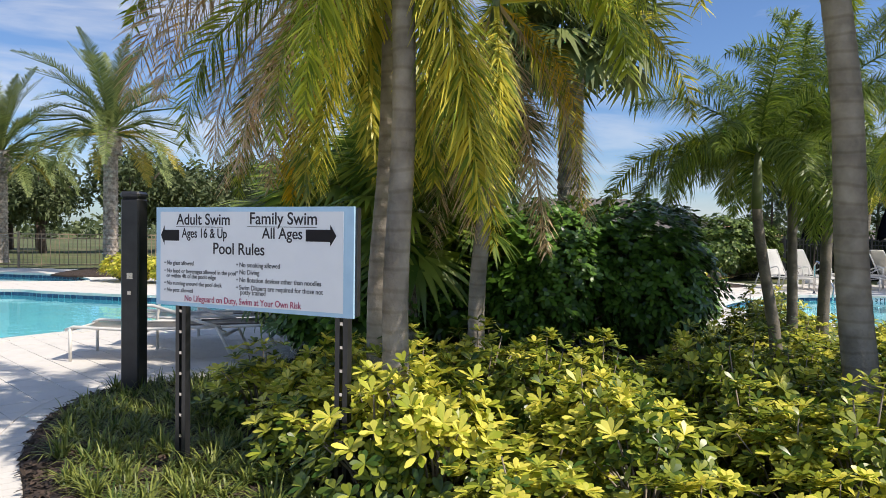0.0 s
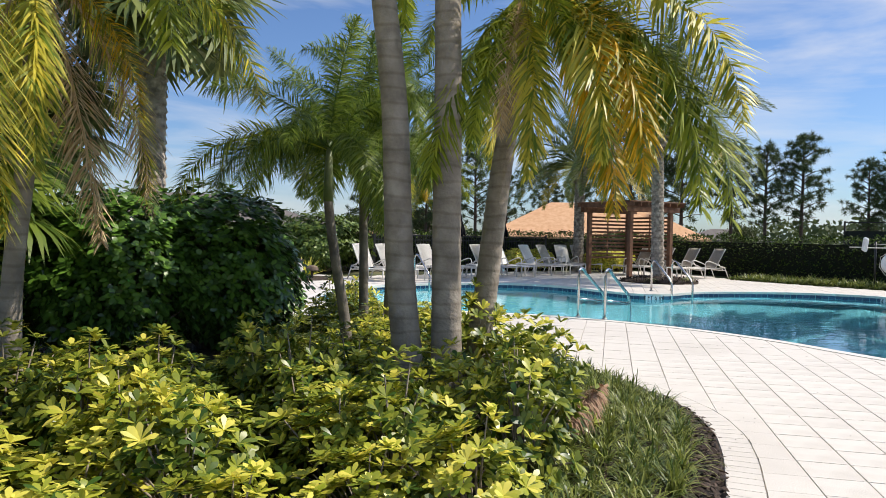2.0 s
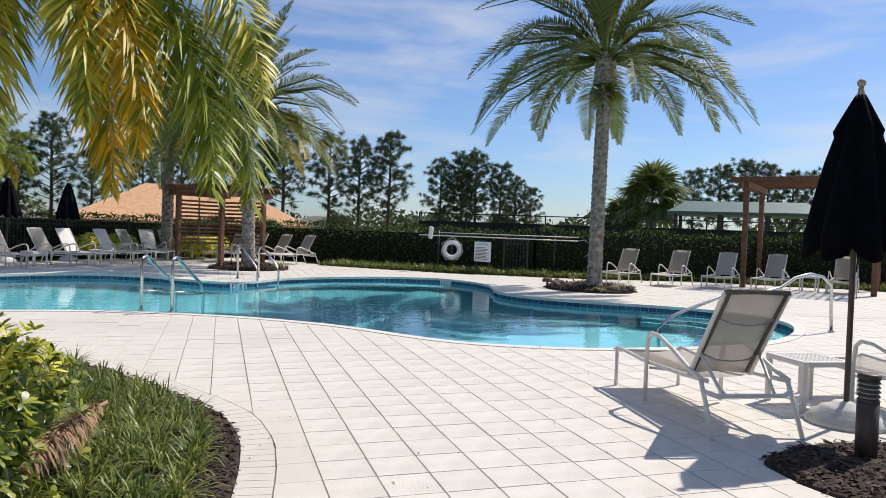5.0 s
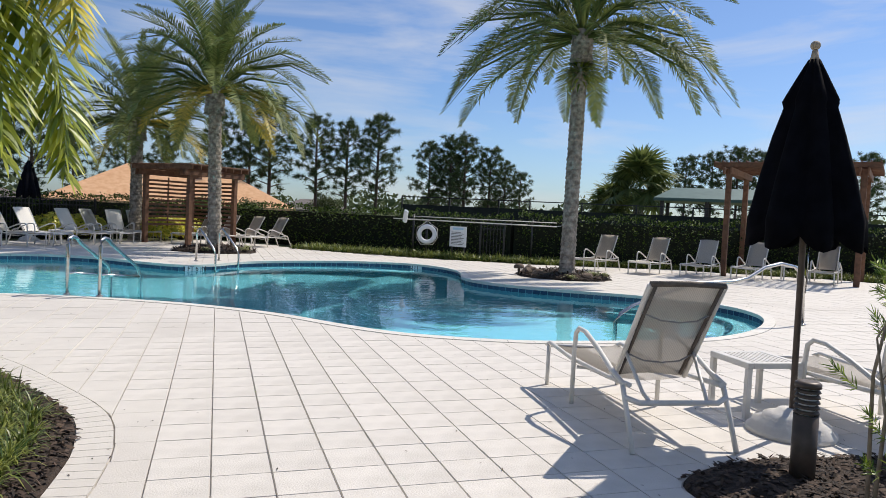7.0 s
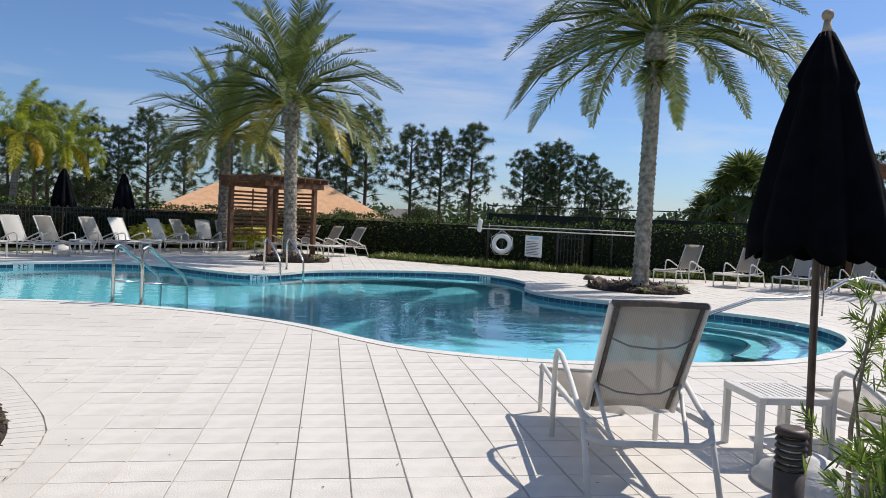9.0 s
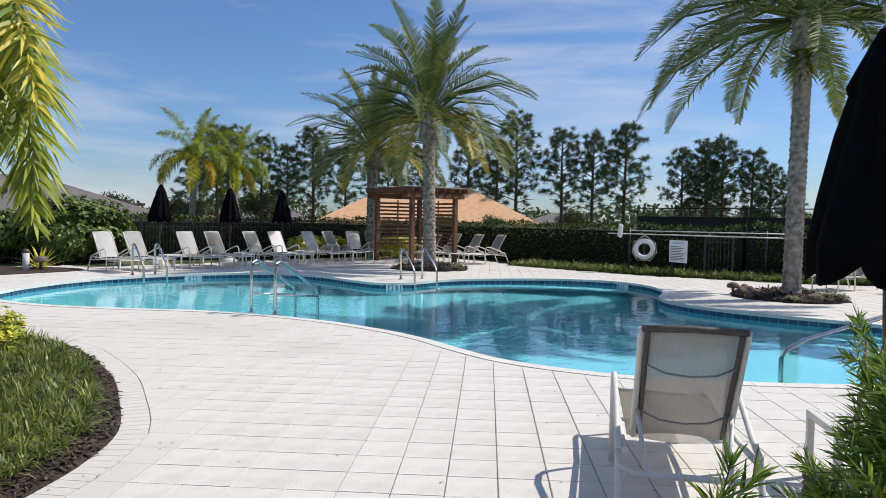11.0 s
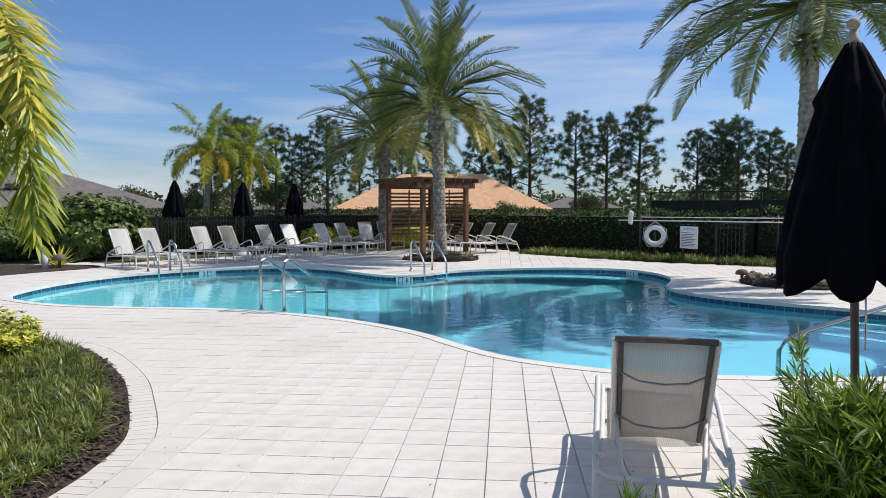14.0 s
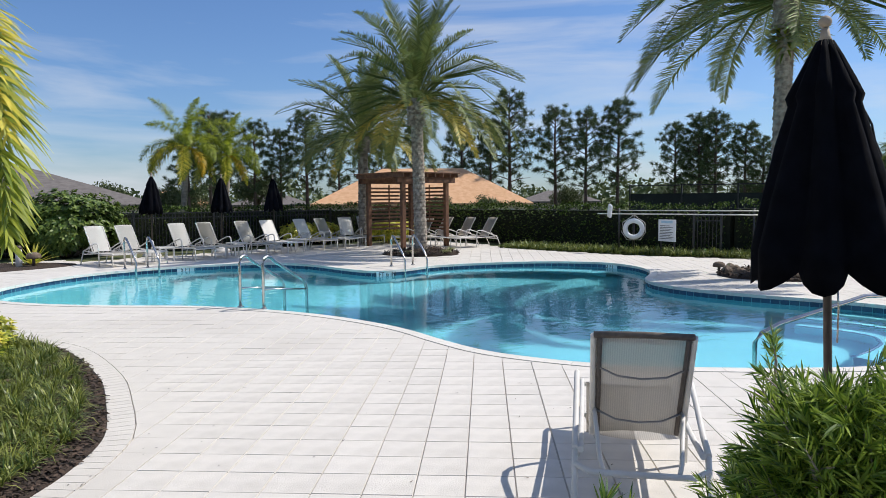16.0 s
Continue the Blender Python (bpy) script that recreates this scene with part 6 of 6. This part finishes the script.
for f in ((3, 2, 1, 0), (0, 1, 5, 4), (1, 2, 6, 5), (2, 3, 7, 6), (3, 0, 4, 7), (4, 5, 9, 8), (5, 6, 9), (6, 7, 8, 9), (7, 4, 8)):
    bm.faces.new([bb[k] for k in f])
part("roof", bm, M["green_roof"], gz)
for sx in (-3.2, -1.1, 1.1, 3.2):
    for sy in (-1.5, 1.5):
        part("post", bx(sx - 0.09, sy - 0.09, 0, sx + 0.09, sy + 0.09, 2.75), M["bronze"], gz)

sc = thing("court_fence", Matrix(), "tall dark tennis court fence with windscreen", "fence")
for (x0, y0), (x1, y1) in zip(((32.5, 21.5), (34.5, 15.0), (37.5, 4.0)), ((34.5, 15.0), (37.5, 4.0), (39.0, -6.0))):
    L = math.hypot(x1 - x0, y1 - y0)
    m = pose(x0, y0, 0, 0, 0, math.degrees(math.atan2(y1 - y0, x1 - x0)))
    part("windscreen", bx(0, -0.01, 0.1, L, 0.01, 1.9, 0, m), M["screen"], sc)
    part("rail", bx(0, -0.03, 2.28, L, 0.03, 2.33, 0, m), M["black"], sc)
    for i in range(int(L / 2.6) + 1):
        part("post", bx(i * 2.6 - 0.035, -0.035, 0, i * 2.6 + 0.035, 0.035, 2.36, 0, m), M["black"], sc)


# ---- mulch chips ----
def chips(outline, n, label, seed, dmax=0.9):
    g = np.random.default_rng(seed)
    lo, hi = outline.min(0), outline.max(0)
    q = g.uniform(lo, hi, (n * 5, 2))
    d = nearest(outline, q)[0]
    q, d = q[(d < -0.01) & (d > -dmax)][:n], d[(d < -0.01) & (d > -dmax)][:n]
    z = 0.015 + np.clip(-d, 0, 0.35) * 0.1 + 0.012 * g.random(len(q))
    st = leaves(np.c_[q, z], np.c_[g.normal(size=(len(q), 2)), g.normal(size=len(q)) * 0.25], np.c_[g.normal(size=(len(q), 2)) * 0.4, np.ones(len(q))], 0.025 + 0.035 * g.random(len(q)), 0.010 + 0.014 * g.random(len(q)), (0.8, 1.0, 0.6), 0.1, 0.3)
    tagged(part("mulch_chips", strip_mesh("mulch_chips", st, M["chip"])), label, "mulch", kind="stuff")


chips(BED, 30000, "loose dark bark chips along the edge of the palm bed", 1)
chips(BED_R, 12000, "loose dark bark chips in the bed with the bollard light", 2, 2.0)


# rocks and chips on the mounds at the feet of the date palms
def rock(x, y, z, sx, sy, sz, seed):
    t = thing("landscape_rock", pose(x, y, z, 0, 0, 40 * seed), "rough grey-brown rock lying in the mulch under a palm", "rock", "rocks under the palm")
    bm = bmesh.new()
    bmesh.ops.create_icosphere(bm, subdivisions=3, radius=1.0)
    for v in bm.verts:
        k = 1 + 0.35 * noise.noise(v.co * 1.3 + Vector((seed * 7.0, 0, 0))) + 0.12 * noise.noise(v.co * 4 + Vector((0, seed * 3.0, 0)))
        v.co = Vector((v.co.x * sx * k, v.co.y * sy * k, v.co.z * sz * k + sz * 0.6))
    part("stone", bm, M["rock"], t)


for k, (x, y, z, sx, sy, sz) in enumerate(((17.95, 7.2, 0.03, 0.24, 0.18, 0.14), (17.75, 6.85, 0.03, 0.18, 0.15, 0.11), (18.25, 7.3, 0.04, 0.16, 0.15, 0.10), (18.1, 5.75, 0.05, 0.15, 0.12, 0.09))):
    rock(x, y, z, sx, sy, sz, k + 1)
for x, y, rx in ((18.6, 6.55, 1.15), (16.3, 16.75, 1.2)):
    g = np.random.default_rng(int(x))
    a, q = g.random(1500) * 6.283, rx * np.sqrt(g.random(1500))
    c = np.stack([x + q * np.cos(a), y + q * np.sin(a), 0.05 + 0.14 * (1 - q / rx) + 0.05 * g.random(1500)], 1)
    tagged(part("mulch_chips", strip_mesh("mulch_chips", leaves(c, sphere_dirs(1500, g) * np.array([1, 1, 0.4]), np.tile([0, 0, 1.0], (1500, 1)), 0.09, 0.035, (0.8, 1.0, 0.6), 0.1), M["chip"])), "loose dark bark chips on the mound of a date palm", "mulch", kind="stuff")


# striped grass tufts on the mounds
def striped_tuft(x, y, z, s, seed):
    g = np.random.default_rng(seed)
    t = thing("striped_grass_tuft", pose(x, y, z), "pale striped grass tuft growing in the mulch under a palm", "grass tuft", "striped grass tufts")
    a = g.random(70) * 6.283
    D = np.stack([np.cos(a), np.sin(a), 0.5 + 1.2 * g.random(70)], 1)
    part("blades", strip_mesh("blades", leaves(np.c_[g.normal(size=(70, 2)) * 0.03, np.zeros(70)], D, np.tile([0, 0, 1.0], (70, 1)), s * (0.7 + 0.5 * g.random(70)), 0.02, BLADE, 0.6), M["leaf_pale"]), parent=t)


for k, (x, y, z, q) in enumerate(((18.45, 5.75, 0.1, 0.36), (17.7, 6.0, 0.06, 0.26), (18.75, 5.55, 0.08, 0.3), (16.9, 16.1, 0.1, 0.36), (16.5, 15.75, 0.08, 0.32), (15.5, 16.2, 0.07, 0.3))):
    striped_tuft(x, y, z, q, 90 + k)


# dry leaf litter on the paving
g = np.random.default_rng(21)
q = np.stack([g.uniform(3.0, 10.0, 420), g.uniform(-1.5, 9.0, 420)], 1)
okq = (nearest(BED, q)[0] > 0.05) & (nearest(POOL, q)[0] > 0.05) & (nearest(BED_R, q)[0] > 0.05)
okq &= g.random(420) < np.exp(-np.minimum(nearest(BED, q)[0], nearest(BED_R, q)[0]) / 1.6) + 0.12
q = q[okq]
tagged(part("leaf_litter", strip_mesh("leaf_litter", leaves(np.c_[q, np.full(len(q), 0.006)], np.c_[g.normal(size=(len(q), 2)), 0.05 * g.random(len(q))], np.tile([0, 0, 1.0], (len(q), 1)), 0.012 + 0.03 * g.random(len(q)), 0.008, (0.4, 1.0, 0.2), 0.05), M["chip"])), "scattered bits of dry leaf on the paving", "leaf litter", kind="stuff")


# ---- depth markers on the waterline ----
def marker(x, y, body, dx, dy):
    t = thing("depth_marker", heading(x, y, dx, dy, -0.085), "white depth marker tile with black figures on the pool wall", "depth marker", "depth markers")
    part("tile", bx(-0.22, -0.016, -0.07, 0.22, -0.010, 0.07), M["white"], t)
    text_mesh(body, 0.13, Matrix.Translation((0, -0.0175, -0.045)) @ Matrix.Rotation(radians(90), 4, "X"), M["ink"], t, align="CENTER")


def on_pool(x, y, body):
    d, p, nrm = nearest(POOL, np.array([[x, y]]))
    (px, py), (nx, ny) = p[0], nrm[0]
    marker(px - nx * 0.008, py - ny * 0.008, body, ny, -nx)


for x, y, body in ((9.2, 17.6, "5 FT"), (18.25, 10.8, "3 FT"), (16.3, 8.1, "3 FT 6 IN"), (12.6, 13.0, "3 FT 6 IN"), (4.3, 14.4, "5 FT")):
    on_pool(x, y, body)

# ---- paving stones ----
TILE = 0.3065
ta = np.array([math.cos(radians(-40.0)), math.sin(radians(-40.0))])
tb = np.array([-ta[1], ta[0]])
T0 = np.array([-0.0066, 0.1435])
ij = np.stack(np.meshgrid(np.arange(-95, 95), np.arange(-75, 100), indexing="ij"), -1).reshape(-1, 2)
ctr = T0 + (ij[:, :1] + 0.5) * TILE * ta + (ij[:, 1:] + 0.5) * TILE * tb
ok = inside(DECK, ctr)
ij, ctr = ij[ok], ctr[ok]
clip = [(POOL, 0.13), (POOL_W, 0.2), (POOL_FAR, 0.2), (BED, 0.205), (BED_R, 0.0), (BED_FAR, 0.0)]
near_d = [nearest(o, ctr) for o, w in clip]
keep = np.ones(len(ctr), bool)
cross = np.zeros(len(ctr), bool)
for (o, w), (d, p, nrm) in zip(clip, near_d):
    keep &= d - w > -0.21
    cross |= np.abs(d - w) < 0.23
half = TILE / 2 - 0.0024
sq = np.array([(-1, -1), (1, -1), (1, 1), (-1, 1)]) * np.array([TILE / 2 - 0.0028, TILE / 2 - 0.0012])
quad2 = lambda c: c + sq[:, :1] * ta + sq[:, 1:] * tb
bev, ztop, zlow = 0.003, 0.0, -0.011
# joined whole stones
middle = np.hypot(ctr[:, 0] - 6.3, ctr[:, 1] - 3.0) < 2.95
whole = keep & ~cross
single = whole & middle
rest = whole & ~middle
g = np.random.default_rng(4)
C = ctr[rest]
outer = C[:, None] + sq[None, :, :1] * ta + sq[None, :, 1:] * tb
inn = C[:, None] + sq[None, :, :1] * (1 - bev / half) * ta + sq[None, :, 1:] * (1 - bev / half) * tb
zz = ztop + g.normal(size=len(C)) * 0.0008
n = len(C)
V = np.concatenate([np.concatenate([inn, np.repeat(zz[:, None, None], 4, 1)], 2), np.concatenate([outer, np.full((n, 4, 1), zlow)], 2)], 1).reshape(-1, 3)
Fi = np.arange(n)[:, None] * 8
F = np.concatenate([Fi + np.array([[0, 1, 2, 3]])] + [Fi + np.array([[k, 4 + k, 4 + (k + 1) % 4, (k + 1) % 4]]) for k in range(4)])
part("paving_rest", mesh_of("paving_rest", V, F, M["paver_j"]), parent=deck)["kind"] = "stuff"
# stones cut to the curves
vs, fs = [], []
for k in np.where(keep & cross)[0]:
    poly = [p for p in quad2(ctr[k])]
    for (o, w), (d, p, nrm) in zip(clip, near_d):
        if abs(d[k] - w) < 0.23 and poly:
            sgn, p0 = nrm[k], p[k] + nrm[k] * (w + 0.003)
            out = []
            for a0, b0 in zip(poly, poly[1:] + poly[:1]):
                da, db = (a0 - p0) @ sgn, (b0 - p0) @ sgn
                if da >= 0:
                    out.append(a0)
                if da * db < 0:
                    out.append(a0 + (b0 - a0) * da / (da - db))
            poly = out
    if len(poly) >= 3:
        b = len(vs)
        vs += [(*q, 0.0) for q in poly] + [(*q, zlow) for q in poly]
        m = len(poly)
        fs.append([b + i for i in range(m)])
        fs += [(b + i, b + m + i, b + m + (i + 1) % m, b + (i + 1) % m) for i in range(m)]
part("paving_cut", mesh_of("paving_cut", vs, fs, M["paver_j"]), parent=deck)["kind"] = "stuff"
# single stones near the walk
V1 = [((sq[k, 0] * (1 - bev / half) * ta + sq[k, 1] * (1 - bev / half) * tb).tolist() + [0.0]) for k in range(4)] + [((sq[k, 0] * ta + sq[k, 1] * tb).tolist() + [zlow]) for k in range(4)]
stone = mesh_of("paving_stone", V1, [(0, 1, 2, 3)] + [(k, 4 + k, 4 + (k + 1) % 4, (k + 1) % 4) for k in range(4)], M["paver"])
for x, y in ctr[single]:
    o = part("paving_stone", stone, parent=deck)
    o.location = (x, y, 0.001 * random.uniform(-1, 1))


# border course round the palm bed
def border(outline, w):
    peri = np.r_[0, np.cumsum(np.linalg.norm(np.diff(np.r_[outline, outline[:1]], axis=0), axis=1))]
    out = offset(outline, w - 0.006)
    c0, c1 = np.r_[outline, outline[:1]], np.r_[out, out[:1]]
    k = int(peri[-1] / 0.105)
    L = peri[-1] / k
    pt = lambda c, s: np.array([np.interp(s % peri[-1], peri, c[:, 0]), np.interp(s % peri[-1], peri, c[:, 1])])
    vs, fs = [], []
    for i in range(k):
        a, b = i * L + 0.0025, (i + 1) * L - 0.0025
        ring = [pt(c0, a), pt(c1, a), pt(c1, b), pt(c0, b)]
        n0 = len(vs)
        vs += [(*q, 0.002) for q in ring] + [(*q, -0.03) for q in ring]
        fs += [(n0, n0 + 1, n0 + 2, n0 + 3)] + [(n0 + j, n0 + 4 + j, n0 + 4 + (j + 1) % 4, n0 + (j + 1) % 4) for j in range(4)]
    me = mesh_of("border_brick", vs, fs, M["paver_j"])
    part("border_course", me, parent=deck)["kind"] = "stuff"


border(BED, 0.205)
